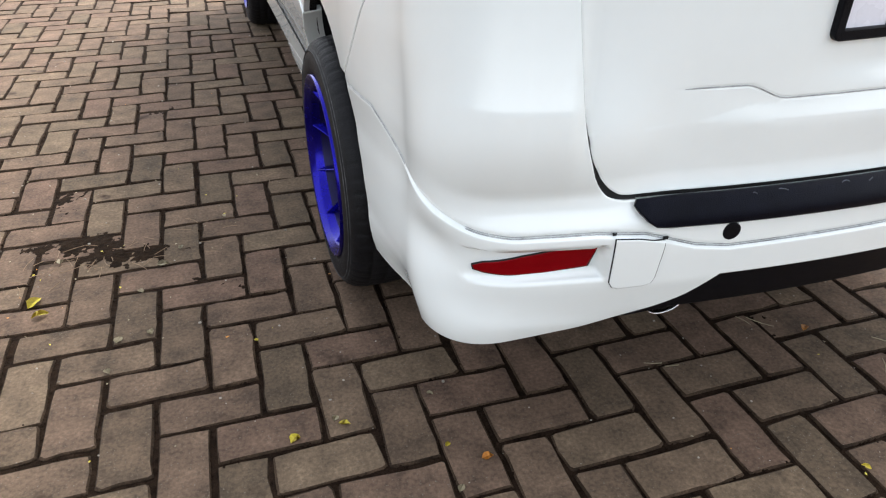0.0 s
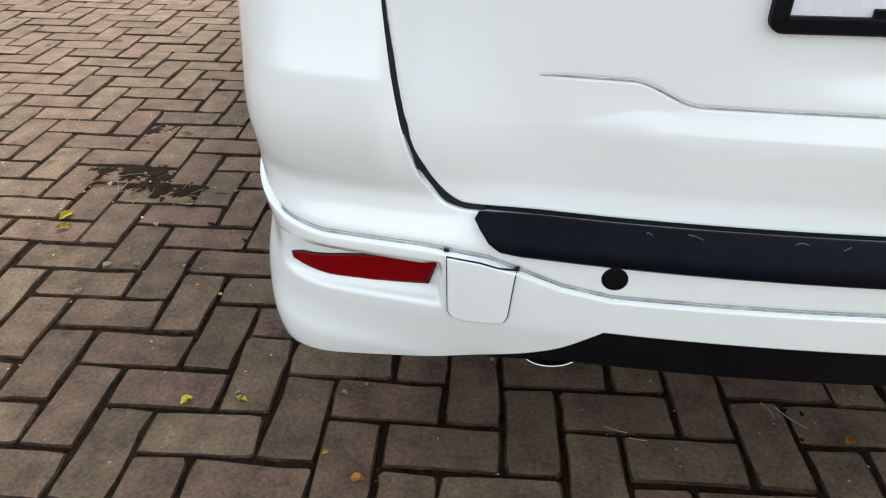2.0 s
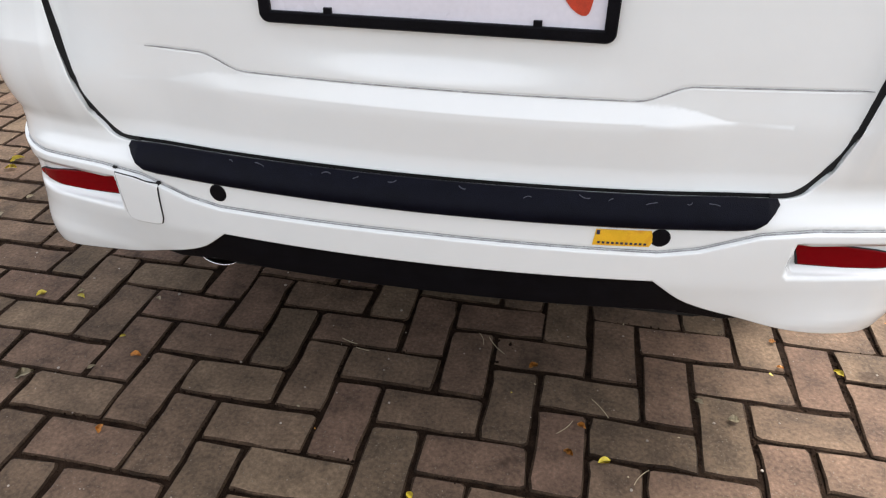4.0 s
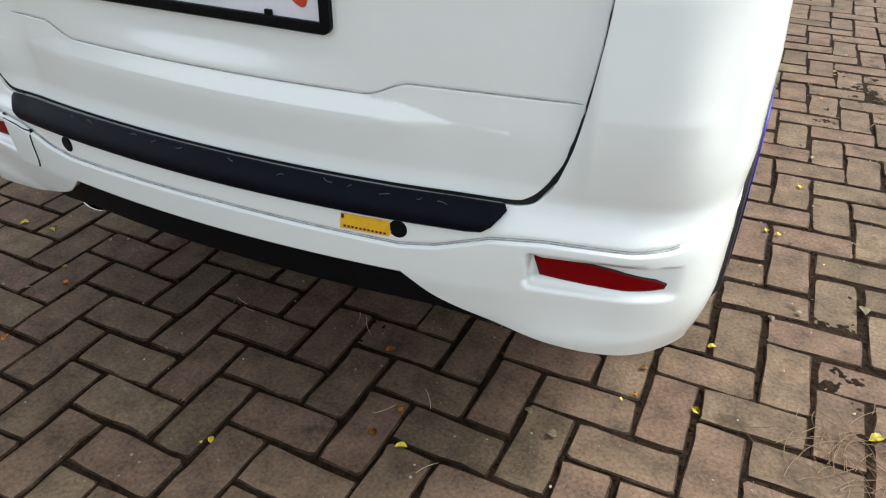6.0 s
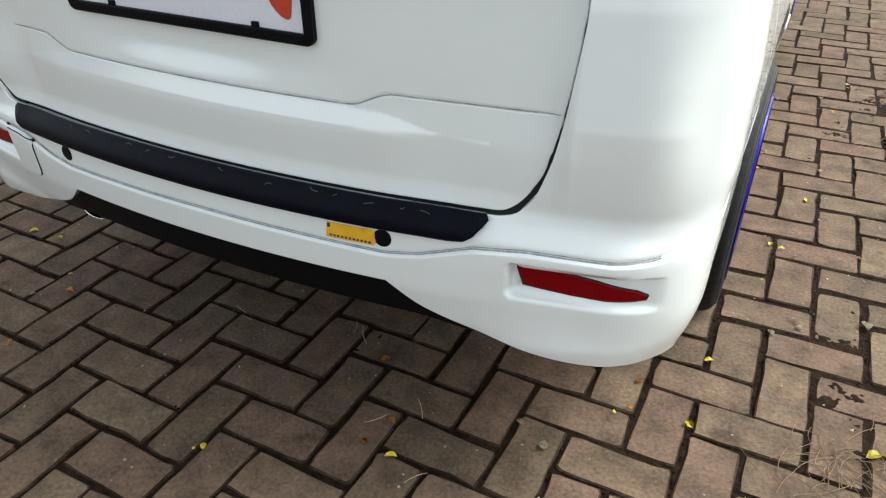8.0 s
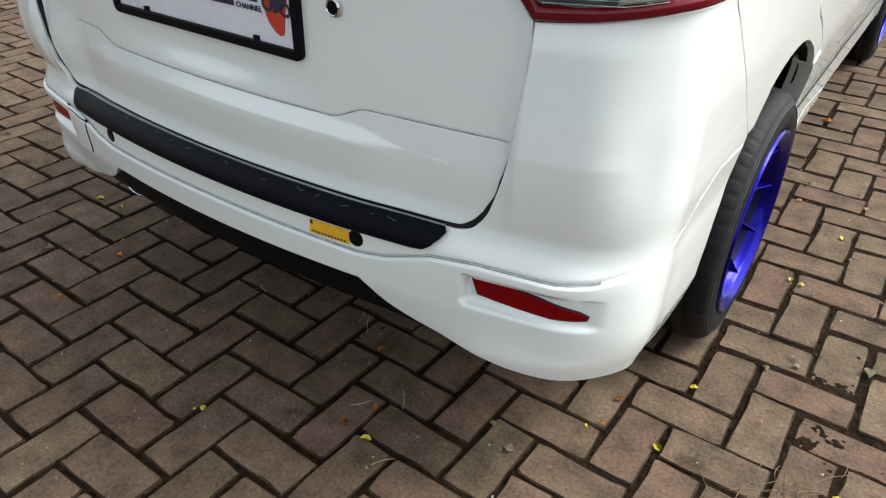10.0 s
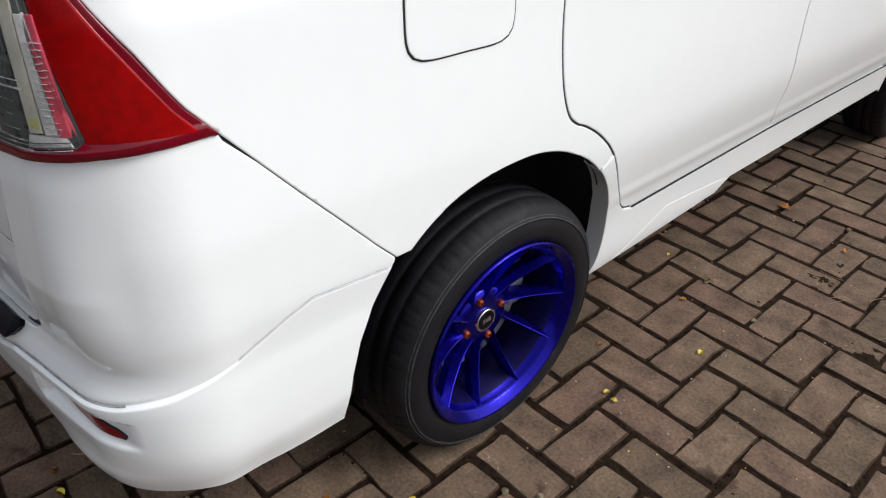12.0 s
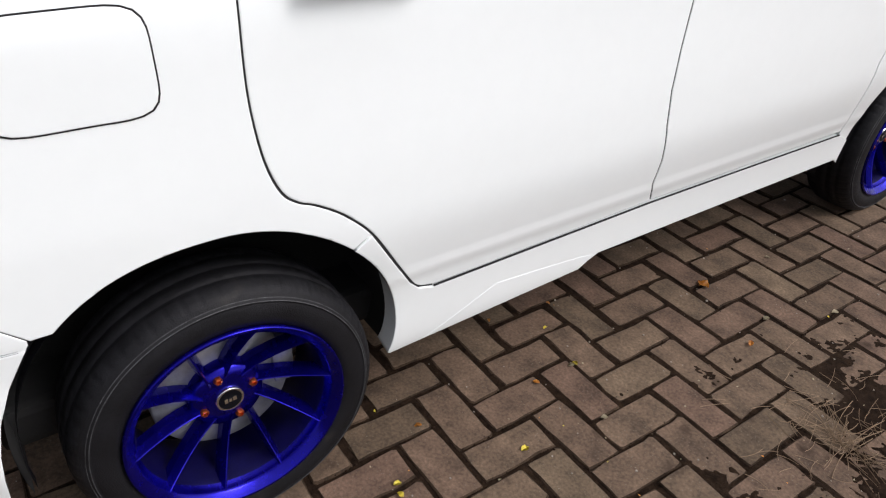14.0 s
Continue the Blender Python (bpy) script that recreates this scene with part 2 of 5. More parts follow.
def skin(s, z):
    s, z = np.asarray(s, float), np.asarray(z, float)
    a, sg = np.abs(s), np.where(s < 0, -1.0, 1.0)
    x1 = np.interp(a, LEN, XS)
    ang = np.where(a < SA, np.arctan(2 * BOW * x1), np.minimum(AL + (a - SA) / RAD, math.pi / 2))
    x = np.where(a < SA, x1, np.where(a < SB, CX + RAD * np.sin(ang), SIDE))
    y = np.where(a < SA, TAIL + BOW * x1 * x1, np.where(a < SB, CY - RAD * np.cos(ang), CY + a - SB))
    nx, ny = np.sin(ang), -np.cos(ang)
    w = nx * nx
    aft = smooth01((1.60 - a) / 0.25)
    o = (1 - w) * np.interp(z, *REAR_T) + w * (aft * np.interp(z, *BUMPER_T) + (1 - aft) * np.interp(z, *FLANK_T))
    # lower bumper stands proud under its crease, with a fine groove on it
    zc = np.interp(a, *zip(*CREASE))
    on = smooth01((1.36 - a) / 0.04)
    step = 0.006 - 0.0048 * smooth01((a - 0.86) / 0.14)
    o = o + on * (step * smooth01((zc - z) / 0.004 + 0.5) - 0.0026 * np.exp(-((z - zc - 0.003) / 0.0022) ** 2) * (1 - 0.85 * smooth01((a - 0.80) / 0.14)))
    # second, softer fold low on the bumper's corner and flank
    zf = np.interp(a, (0.45, 0.6, 0.9, 1.25), (0.36, 0.37, 0.39, 0.36))
    o = o + 0.004 * smooth01((a - 0.5) / 0.1) * smooth01((0.85 - a) / 0.2) * on * smooth01((zf - z) / 0.03 + 0.5) * smooth01((z - 0.2) / 0.1)
    # lower facet of the bumper's flank
    o = o - 0.009 * smooth01((a - 0.90) / 0.12) * on * np.clip((0.385 - z) / 0.07, 0, 1)
    # pocket of the rear reflector
    pk = smooth01((a - 0.563) / 0.012) * smooth01((0.808 - a) / 0.045) * smooth01((z - 0.459) / 0.010) * smooth01((0.521 - z) / 0.006)
    o = o - (0.027 - 0.017 * np.clip((a - 0.575) / 0.20, 0, 1)) * pk
    # ledge across the tailgate
    zl = 0.728 + 0.024 * smooth01((a - 0.297) / 0.078)
    # its shelf faces up and runs out to a point towards either side
    zs = 0.7265 - 0.0235 * smooth01((a - 0.335) / 0.13)
    c = np.clip((zs - z) / np.maximum(zs - 0.699, 0.003), 0, 1)
    c = np.where(c < 0.88, c, 0.88 + 0.12 * (1 - (1 - np.clip((c - 0.88) / 0.12, 0, 1)) ** 2) * 0.5) / 0.94
    left = np.where(s < 0, smooth01((0.50 - a) / 0.08), 1.0)      # the line dies away on one side
    o = o + (0.45 + 0.55 * smooth01((s + 0.35) / 0.5)) * 0.38 * (zs - 0.700) * c * np.clip((z - 0.54) / 0.15, 0, 1)
    o = o + 0.003 * smooth01((zl - z) / 0.05) * np.clip((z - 0.54) / 0.15, 0, 1) * smooth01((0.66 - a) / 0.03) * left
    o = o - 0.0014 * np.exp(-((z - zl - 0.0015) / 0.0016) ** 2) * smooth01((0.62 - a) / 0.02) * left
    # waist of the rear corner
    t = np.clip(1 - np.abs(z - 0.745) / np.where(z < 0.745, 0.155, 0.20), 0, 1)
    o = o + 0.018 * smooth01((a - 0.615) / 0.03) * smooth01((0.85 - a) / 0.11) * (0.8 * t + 0.2 * smooth01(t))
    # the corner of the bumper tucks in at its foot
    foot = 0.018 * np.exp(-((a - 0.88) / 0.12) ** 2) * smooth01((0.43 - z) / 0.14)
    lip = 0.022 * np.exp(-((a - 0.98) / np.where(a < 0.98, 0.085, 0.10)) ** 2) * smooth01((0.43 - z) / 0.14)
    lip = lip - 0.013 * np.exp(-((a - 0.80) / 0.075) ** 2) * smooth01((0.43 - z) / 0.10) + 0.013 * np.exp(-((a - 0.87) / 0.075) ** 2 - ((z - 0.495) / 0.040) ** 2)
    o = o - np.where(s < 0, 0.55 * lip + 0.45 * foot, foot)               # the kerb side is a little fuller
    # the corners stand proud of the tailgate along its shut line
    past = smooth01((a - np.interp(z, SEAM_Z, SEAM_S)) / 0.008 + 0.5) * smooth01((z - 0.598) / 0.03)
    o = o + 0.006 * past * smooth01((0.90 - a) / 0.18) * smooth01((0.95 - z) / 0.06)
    o = o + np.where(s < 0, 0.022, 0.006) * hump(z, 0.67, 0.095) * smooth01((a - 0.44) / 0.16) * np.where(s < 0, smooth01((0.98 - a) / 0.22), smooth01((0.90 - a) / 0.18))
    # fuller foot under the reflectors
    o = o + 0.018 * hump(a, np.where(s < 0, 0.77, 0.66), 0.13) * smooth01((0.45 - z) / 0.12)
    # kerb side: rounder corner, fuller flank before the wheel
    kerb = -0.016 * hump(a, 0.95, 0.11) * hump(z, 0.66, 0.26) - 0.010 * hump(a, 0.86, 0.07) * hump(z, 0.50, 0.05)
    kerb = kerb + smooth01((a - 0.98) / 0.32) * smooth01((1.95 - a) / 0.6) * (0.014 + 0.013 * smooth01((0.42 - z) / 0.1))
    o = o + np.where(s < 0, kerb, 0.0)
    # fold low on the doors
    o = o + 0.0022 * smooth01((a - 1.85) / 0.2) * smooth01(1 - np.abs(z - 0.505) / 0.03)
    # flat of the number plate
    o = o - 0.015 * (1 - smooth01(a / 0.34)) * smooth01((z - zl - 0.004) / 0.05)
    nose = np.clip((a - side_s(3.55)) / 0.75, 0, 1)
    o = o - 0.22 * nose ** 2.2
    return np.stack([sg * (x + nx * o), y + ny * o, z], -1)


def skin_normal(s, z, shape=skin):
    e = 0.0012
    ds = shape(s + e, z) - shape(s - e, z)
    dz = shape(s, z + e) - shape(s, z - e)
    n = np.cross(ds, dz)
    return n / np.linalg.norm(n, axis=-1, keepdims=True)


def dense(poly, step):
    out = []
    for (x0, y0), (x1, y1) in zip(poly, list(poly[1:]) + [poly[0]]):
        k = max(1, int(math.ceil(math.hypot(x1 - x0, y1 - y0) / step)))
        out += [(x0 + (x1 - x0) * i / k, y0 + (y1 - y0) * i / k) for i in range(k)]
    return np.array(out)


def inside(p, poly):
    x, y = p[:, 0], p[:, 1]
    r = np.zeros(len(p), bool)
    for (x0, y0), (x1, y1) in zip(poly, np.roll(poly, -1, axis=0)):
        if y0 != y1:
            r ^= ((y0 > y) != (y1 > y)) & (x < (x1 - x0) * (y - y0) / (y1 - y0) + x0)
    return r


def panel(name, poly, mat, parent, step=0.016, lift=0.0, depth=0.014, lines=(), label="", soft=0.003, shape=skin, mirror=False):
    """A sheet cut from the skin along poly in (s, z), with turned-in edges."""
    poly = [(-s, z) for s, z in reversed(poly)] if mirror else list(poly)
    lines = [[(-s, z) for s, z in ln] for ln in lines] if mirror else lines
    b = dense(poly, step * 0.7)
    t = np.roll(b, -1, axis=0) - np.roll(b, 1, axis=0)
    t /= np.linalg.norm(t, axis=1, keepdims=True) + 1e-9
    outward = np.stack([t[:, 1], -t[:, 0]], -1)
    ring = b - outward * soft
    ring = ring[inside(ring, b)]
    lo, hi = b.min(0), b.max(0)
    gx, gy = np.meshgrid(np.arange(lo[0], hi[0], step), np.arange(lo[1], hi[1], step))
    g = np.stack([gx.ravel(), gy.ravel()], -1)
    extra = []
    for ln in lines:
        c = dense(ln, step * 0.6)
        c = c[:len(c) - max(1, int(np.linalg.norm(np.subtract(ln[0], ln[-1])) / (step * 0.6)))]
        for d in (-0.034, -0.030, -0.026, -0.021, -0.012, -0.005, -0.0025, -0.0012, 0.0, 0.0012, 0.0025, 0.004, 0.006, 0.012):
            extra.append(c + (0, d))
    if extra:
        extra = np.concatenate(extra)
        for ln in lines:
            lx, ly = zip(*sorted(ln))
            keep = ((np.interp(g[:, 0], lx, ly) - g[:, 1] > 0.037) | (g[:, 1] - np.interp(g[:, 0], lx, ly) > 0.008)) | (g[:, 0] < lx[0]) | (g[:, 0] > lx[-1])
            g = g[keep]
        g = np.concatenate([g, extra])
    g = g[inside(g, b)]
    dist = np.concatenate([np.sqrt(((q[:, None] - b[None]) ** 2).sum(-1)).min(1) for q in np.array_split(g, max(1, len(g) // 2000))]) if len(g) else np.zeros(0)
    g = g[dist > soft + 0.003]
    pts = np.concatenate([b, ring, g])
    n = len(b)
    v, _, f, orig, _, _ = geometry.delaunay_2d_cdt([Vector(p) for p in pts], [(i, (i + 1) % n) for i in range(n)], [], 0, 1e-5)
    v = np.array([tuple(p) for p in v])
    f = np.array([tuple(t) for t in f])
    f = f[inside(v[f].mean(1), b)]
    where = {i: k for k, o in enumerate(orig) for i in o}
    edge = [where[i] for i in range(n)]
    pos, nor = shape(v[:, 0], v[:, 1]), skin_normal(v[:, 0], v[:, 1], shape)
    pos = pos + nor * lift
    eps = 0.002
    out3 = shape(b[:, 0] + outward[:, 0] * eps, b[:, 1] + outward[:, 1] * eps) - shape(b[:, 0], b[:, 1])
    out3 /= np.linalg.norm(out3, axis=1, keepdims=True) + 1e-9
    ne = nor[edge].copy()
    pos[edge] -= ne * min(0.0015, soft * 0.5)
    nor[edge] = ne * 0.75 + out3 * 0.66
    a, c = pos[edge], pos[edge] - ne * depth
    k = len(pos)
    rim = [(k + (i + 1) % n, k + i, k + n + i, k + n + (i + 1) % n) for i in range(n)]
    mesh = bpy.data.meshes.new(name)
    mesh.from_pydata(np.concatenate([pos, a, c]).tolist(), [], f.tolist() + rim)
    mesh.update()
    nn = np.concatenate([nor, out3, out3])
    nn /= np.linalg.norm(nn, axis=1, keepdims=True)
    mesh.polygons.foreach_set("use_smooth", [True] * len(mesh.polygons))
    mesh.normals_split_custom_set_from_vertices(nn.tolist())
    return finish(name, mesh, mat, parent, label)


def curve(pts, n=4):
    """A smooth line through pts."""
    p = np.array(pts)
    p = np.concatenate([[2 * p[0] - p[1]], p, [2 * p[-1] - p[-2]]])
    out = []
    for a, b, c, d in zip(p, p[1:], p[2:], p[3:]):
        for k in range(n):
            t = k / n
            out.append(tuple(b + 0.5 * t * (c - a + t * (2 * a - 5 * b + 4 * c - d + t * (3 * (b - c) + d - a)))))
    return out + [tuple(p[-2])]


def both(name, poly, mat, parent, **kw):
    return [panel(name, poly, mat, parent, **kw), panel(name, poly, mat, parent, mirror=True, **kw)]


# ---- the car ----
HUB_Y, HUB_Z, FRONT_Y = 0.859, 0.315, 3.485
car = tagged(new("car"), "white family car parked on herringbone paving, with deep blue alloy wheels", "car")


def arch(y, a0, a1, n=28, grow=0.0, cy=0.02):
    """Points along a wheel arch, as (s, z), from angle a0 to a1."""
    out = []
    for k in range(n + 1):
        q = radians(a0 + (a1 - a0) * k / n)
        c, d = math.cos(q), math.sin(q)
        e = 2.4 if c < 0 else 1.9                    # squarer behind the wheel than before it
        r = (0.381 + grow) / (abs(c) ** e + abs(d) ** e) ** (1 / e)
        out.append((side_s(y + cy) + r * c, 0.36 + r * d))
    return out


rear_arch = arch(HUB_Y, 180, 0)
s_hub = side_s(HUB_Y)
low_right = [(0.362, 0.445), (0.41, 0.406), (0.455, 0.385), (0.505, 0.369), (0.56, 0.354), (0.61, 0.344), (0.70, 0.334), (0.80, 0.326), (0.88, 0.319), (0.95, 0.312), (1.08, 0.308), (1.171, 0.310)]
arch_low = [(1.1712, 0.311), (1.176, 0.37), (1.185, 0.43), (1.203, 0.50), (1.232, 0.565), (1.262, 0.615), (1.279, 0.643)]
gate_side = [(0.525, 0.587), (0.545, 0.588), (0.567, 0.594), (0.583, 0.608), (0.598, 0.634), (0.616, 0.690), (0.629, 0.763), (0.643, 0.874), (0.645, 0.930)]
gate_side = curve(gate_side)
low_right = curve(low_right, 3)
lamp_under = [(0.69, 0.934), (0.73, 0.938), (0.767, 0.943), (0.85, 0.953), (0.92, 0.957), (1.004, 0.957)]
seam = [(1.008, 0.948), (1.05, 0.905), (1.11, 0.837), (1.17, 0.771), (1.24, 0.693), (1.279, 0.652)]
half = low_right + arch_low[1:] + list(reversed(seam)) + list(reversed(lamp_under)) + list(reversed(gate_side))
bumper_poly = half + [(-s, z) for s, z in reversed(half)]
bumper = panel("rear_bumper", bumper_poly, PAINT, car, step=0.011, depth=0.028, lines=[list(CREASE), [(-s, z) for s, z in CREASE]], label="glossy white rear bumper with a sculpted lower lip")
gate_half = [(0.5, 0.594), (0.54, 0.595), (0.557, 0.600), (0.574, 0.613), (0.591, 0.637), (0.6095, 0.690), (0.623, 0.763), (0.638, 0.874), (0.640, 0.930), (0.618, 0.957), (0.594, 1.04), (0.570, 1.19)]
gate_half = curve(gate_half[:9]) + gate_half[9:]
gate_line = [(0, 0.728), (0.29, 0.728), (0.375, 0.752), (0.61, 0.753)]
tailgate = panel("tailgate", gate_half + [(-s, z) for s, z in reversed(gate_half)], PAINT, car, step=0.011, lines=[gate_line, [(-s, z) for s, z in gate_line], [(0.31, 0.716), (0.52, 0.706)], [(-0.52, 0.706), (-0.31, 0.716)]], label="white tailgate with a pressed ledge", depth=0.02, lift=-0.004)


def strip(name, line, width, mat, lift, label):
    """A narrow band laid along a line of the skin, on both sides of the car."""
    p = np.array(line)
    d = np.gradient(p, axis=0)
    d /= np.linalg.norm(d, axis=1, keepdims=True)
    q = np.stack([d[:, 1], -d[:, 0]], -1) * width / 2
    both(name, [tuple(v) for v in np.concatenate([p + q, (p - q)[::-1]])], mat, car, step=0.02, lift=lift, depth=0.004, soft=0.0006, label=label)


# dark strips laid in the shut gaps, their shade put into the colour
strip("gate_seal", [((a[0] + b[0]) / 2, (a[1] + b[1]) / 2) for a, b in zip(gate_side[1:], gate_half[1:])], 0.014, DARK, -0.0085, "dark strip for the shaded gap round the tailgate")
strip("bumper_seam", [(s + 0.0006, z + 0.0006) for s, z in seam], 0.0036, DARK, -0.0022, "dark shut line over the bumper")
strip("lamp_seal", [(0.650, 0.934)] + [(s, z + 0.001) for s, z in lamp_under[:-1]], 0.008, DARK, -0.0030, "thin dark strip for the shaded gap under the tail lamp")

GREYLINE = material("grey_line", (0.34, 0.35, 0.35), 0.6, vary=0.4, scale=60)
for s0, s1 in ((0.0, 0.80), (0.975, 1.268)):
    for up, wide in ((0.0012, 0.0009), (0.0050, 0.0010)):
        strip("bumper_joint", [(s, float(np.interp(s, *zip(*CREASE))) + up) for s in np.arange(s0, s1, 0.012)], wide, GREYLINE, 0.0012, "fine grey joint line on the bumper")
# grey strip in the ledge's groove, standing for its line of shade
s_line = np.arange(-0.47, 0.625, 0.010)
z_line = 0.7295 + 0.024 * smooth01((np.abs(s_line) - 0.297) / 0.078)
panel("ledge_line", list(zip(s_line, z_line - 0.00035)) + list(zip(s_line, z_line + 0.00035))[::-1], GREYLINE, car, step=0.02, lift=-0.0024, depth=0.002, soft=0.0003, label="grey hairline for the shade along the pressed ledge")

# black bumper step, valance, sensors, tow flap, exhaust
pad_half = [(0.47, 0.5455), (0.495, 0.548), (0.510, 0.555), (0.522, 0.567), (0.530, 0.580), (0.526, 0.589)]


def padded(s, z):
    """The bumper's step: a rounded roll over its upper edge."""
    q = np.clip(1 - ((np.asarray(z) - 0.567) / 0.0255) ** 2, 0, 1) ** 0.5 * np.clip((0.540 - np.abs(s)) / 0.03, 0, 1) ** 0.5
    return skin(s, z) + skin_normal(s, z) * (0.013 * q)[..., None]


pad_poly = [(-0.30, 0.544), (0.0, 0.543), (0.30, 0.544)] + pad_half + [(0.0, 0.590)] + [(-s, z) for s, z in reversed(pad_half)]
panel("bumper_step", pad_poly, PADMAT, car, step=0.006, lift=0.003, depth=0.012, soft=0.003, shape=padded, label="scuffed black plastic bumper step")
scuffed = material("pale_scuff", (0.045, 0.048, 0.065), 0.6, vary=0.3, scale=200)
for s0, z0 in ((-0.33, 0.582), (-0.279, 0.583), (-0.164, 0.583), (-0.115, 0.582), (-0.056, 0.583), (0.054, 0.584), (0.154, 0.576), (0.239, 0.584), (0.278, 0.581), (0.338, 0.578), (0.394, 0.580), (0.431, 0.578)):
    lean, size = 0.0022 * math.sin(97 * s0), 0.006 + 0.0025 * math.sin(61 * s0)
    curl = [(s0 + size * u, z0 + 0.0025 * (1 - u * u) * math.cos(41 * s0) + lean * u - 0.001) for u in (-1, -0.6, -0.2, 0.2, 0.6, 1)]
    panel("scuff_mark", [(s, z - 0.0009) for s, z in curl] + [(s, z + 0.0006) for s, z in reversed(curl)], scuffed, car, step=0.01, lift=0.0033, depth=0.0008, soft=0.0002, shape=padded)
val_half = [(0.36, 0.452), (0.46, 0.400), (0.54, 0.350), (0.50, 0.340), (0.40, 0.355)]
panel("valance", [(0, 0.358)] + list(reversed(val_half)) + [(-s, z) for s, z in val_half] , BLACK, car, step=0.02, lift=-0.014, depth=0.03, label="matt black plastic valance")
for sx in (-1, 1):
    panel("parking_sensor", [(sx * 0.36 + 0.0155 * math.cos(q), 0.526 + 0.0155 * math.sin(q)) for q in np.linspace(0, 2 * math.pi, 28, endpoint=False)], BLACK, car, step=0.005, lift=0.002, depth=0.004, label="round black parking sensor")
FLAP = [(-0.558, 0.452), (-0.552, 0.442), (-0.540, 0.438), (-0.497, 0.440), (-0.485, 0.444), (-0.480, 0.455), (-0.474, 0.524), (-0.52, 0.533), (-0.559, 0.536)]
panel("tow_cover_gap", FLAP, DARK, car, step=0.012, lift=0.0022, depth=0.003, soft=0.0005, label="thin dark gap round the tow cover")
mid = np.mean(FLAP, 0)
panel("tow_cover", [tuple(mid + (np.array(p) - mid) * (0.965, 0.982)) for p in FLAP], PAINT, car, step=0.009, lift=0.0038, depth=0.003, soft=0.002, label="white tow hook cover")
for sx, sz in ((-0.560, 0.541), (-0.474, 0.528)):
    panel("cover_notch", [(sx + dx, sz + dz) for dx, dz in ((-0.003, -0.0025), (0.003, -0.0025), (0.003, 0.0025), (-0.003, 0.0025))], DARK, car, step=0.004, lift=0.006, depth=0.004, soft=0.0005)
bm = bmesh.new()
lathe(bm, [(-0.20, 0.030), (0.0, 0.030), (0.004, 0.029), (0.0, 0.0282), (-0.18, 0.028)], 40)
bm.transform(pose(-0.412, 0.058, 0.357, 0, 0, -90) @ Matrix.Diagonal((1, 1.3, 0.75, 1)))
part("exhaust_tip", bm, CHROME, car, "polished steel exhaust tip", True)

# rear reflectors, one in each pocket
for mir in (False, True):
    panel("reflector_gap", [(0.587, 0.4725), (0.66, 0.4685), (0.72, 0.4700), (0.763, 0.4740), (0.779, 0.4780), (0.7815, 0.4868), (0.763, 0.4938), (0.70, 0.5053), (0.62, 0.5133), (0.573, 0.5155)], DARK, car, step=0.010, lift=0.0042, depth=0.006, soft=0.0008, mirror=mir, label="dark gap round the reflector")
    panel("reflector", [(0.590, 0.474), (0.66, 0.470), (0.72, 0.4715), (0.762, 0.4755), (0.776, 0.479), (0.779, 0.4863), (0.762, 0.4933), (0.70, 0.505), (0.62, 0.513), (0.574, 0.515)], REFL, car, step=0.010, lift=0.0055, depth=0.01, soft=0.002, mirror=mir, label="red wedge-shaped bumper reflector")

# quarter panels, doors, fuel flap, sills
door_cut = [(1.692, 1.19), (1.684, 1.04), (1.685, 0.95), (1.697, 0.859), (1.72, 0.796), (1.75, 0.768), (1.783, 0.753), (1.839, 0.716), (1.898, 0.656), (1.96, 0.557), (2.010, 0.478), (2.035, 0.452), (2.074, 0.441)]
door_fine = curve(door_cut)
fuel_c, fuel = (1.43, 1.058), []
for k in range(48):
    q = 2 * math.pi * k / 48
    r = 1 / (abs(math.cos(q)) ** 5 + abs(math.sin(q)) ** 5) ** 0.2
    fuel.append((fuel_c[0] + 0.117 * r * math.cos(q) + 0.006 * (q < 1.57 or q > 4.71), fuel_c[1] + 0.083 * r * math.sin(q) - 0.004 * (q > 3.2) * smooth01(math.cos(q))))
quarter = [(1.012, 0.951)] + [(s + 0.0013, z + 0.0012) for s, z in seam[1:-1]] + [(1.284, 0.650)] + arch(HUB_Y, 134, 46) + [(s - 0.0018, z - 0.0014) for s, z in reversed(door_fine[:33])] + [(1.60, 1.19), (1.2, 1.19), (0.80, 1.19), (0.86, 1.15), (0.920, 1.075), (0.97, 1.00)]
both("quarter_panel", quarter, PAINT, car, step=0.016, label="glossy white rear quarter panel")
flap_gap = panel("fuel_flap_gap", fuel, DARK, car, step=0.02, lift=0.0012, depth=0.004, soft=0.0005, label="dark shut line of the fuel flap")
panel("fuel_flap", [(fuel_c[0] + (s - fuel_c[0]) * 0.976, fuel_c[1] + (z - fuel_c[1]) * 0.966) for s, z in fuel], PAINT, car, step=0.014, lift=0.003, depth=0.004, soft=0.002, label="white fuel filler flap")
pillar = [(2.765, 1.19), (2.765, 1.01), (2.750, 0.90), (2.742, 0.80), (2.752, 0.70), (2.772, 0.60), (2.775, 0.52), (2.797, 0.462)]
front_cut = [(3.86, 1.19), (3.84, 0.95), (3.80, 0.80), (3.76, 0.70), (3.75, 0.462)]
rear_door = [(s + 0.002, z + 0.002) for s, z in door_fine] + [(2.4, 0.450)] + [(s - 0.002, z) for s, z in reversed(pillar)]
front_door = [(s + 0.002, z) for s, z in pillar] + [(s - 0.003, z) for s, z in reversed(front_cut)]
for mir in (False, True):
    panel("rear_door", rear_door, PAINT, car, step=0.012, mirror=mir, label="white rear passenger door, shut")
    panel("front_door", front_door, PAINT, car, step=0.013, mirror=mir, label="white front door, shut")
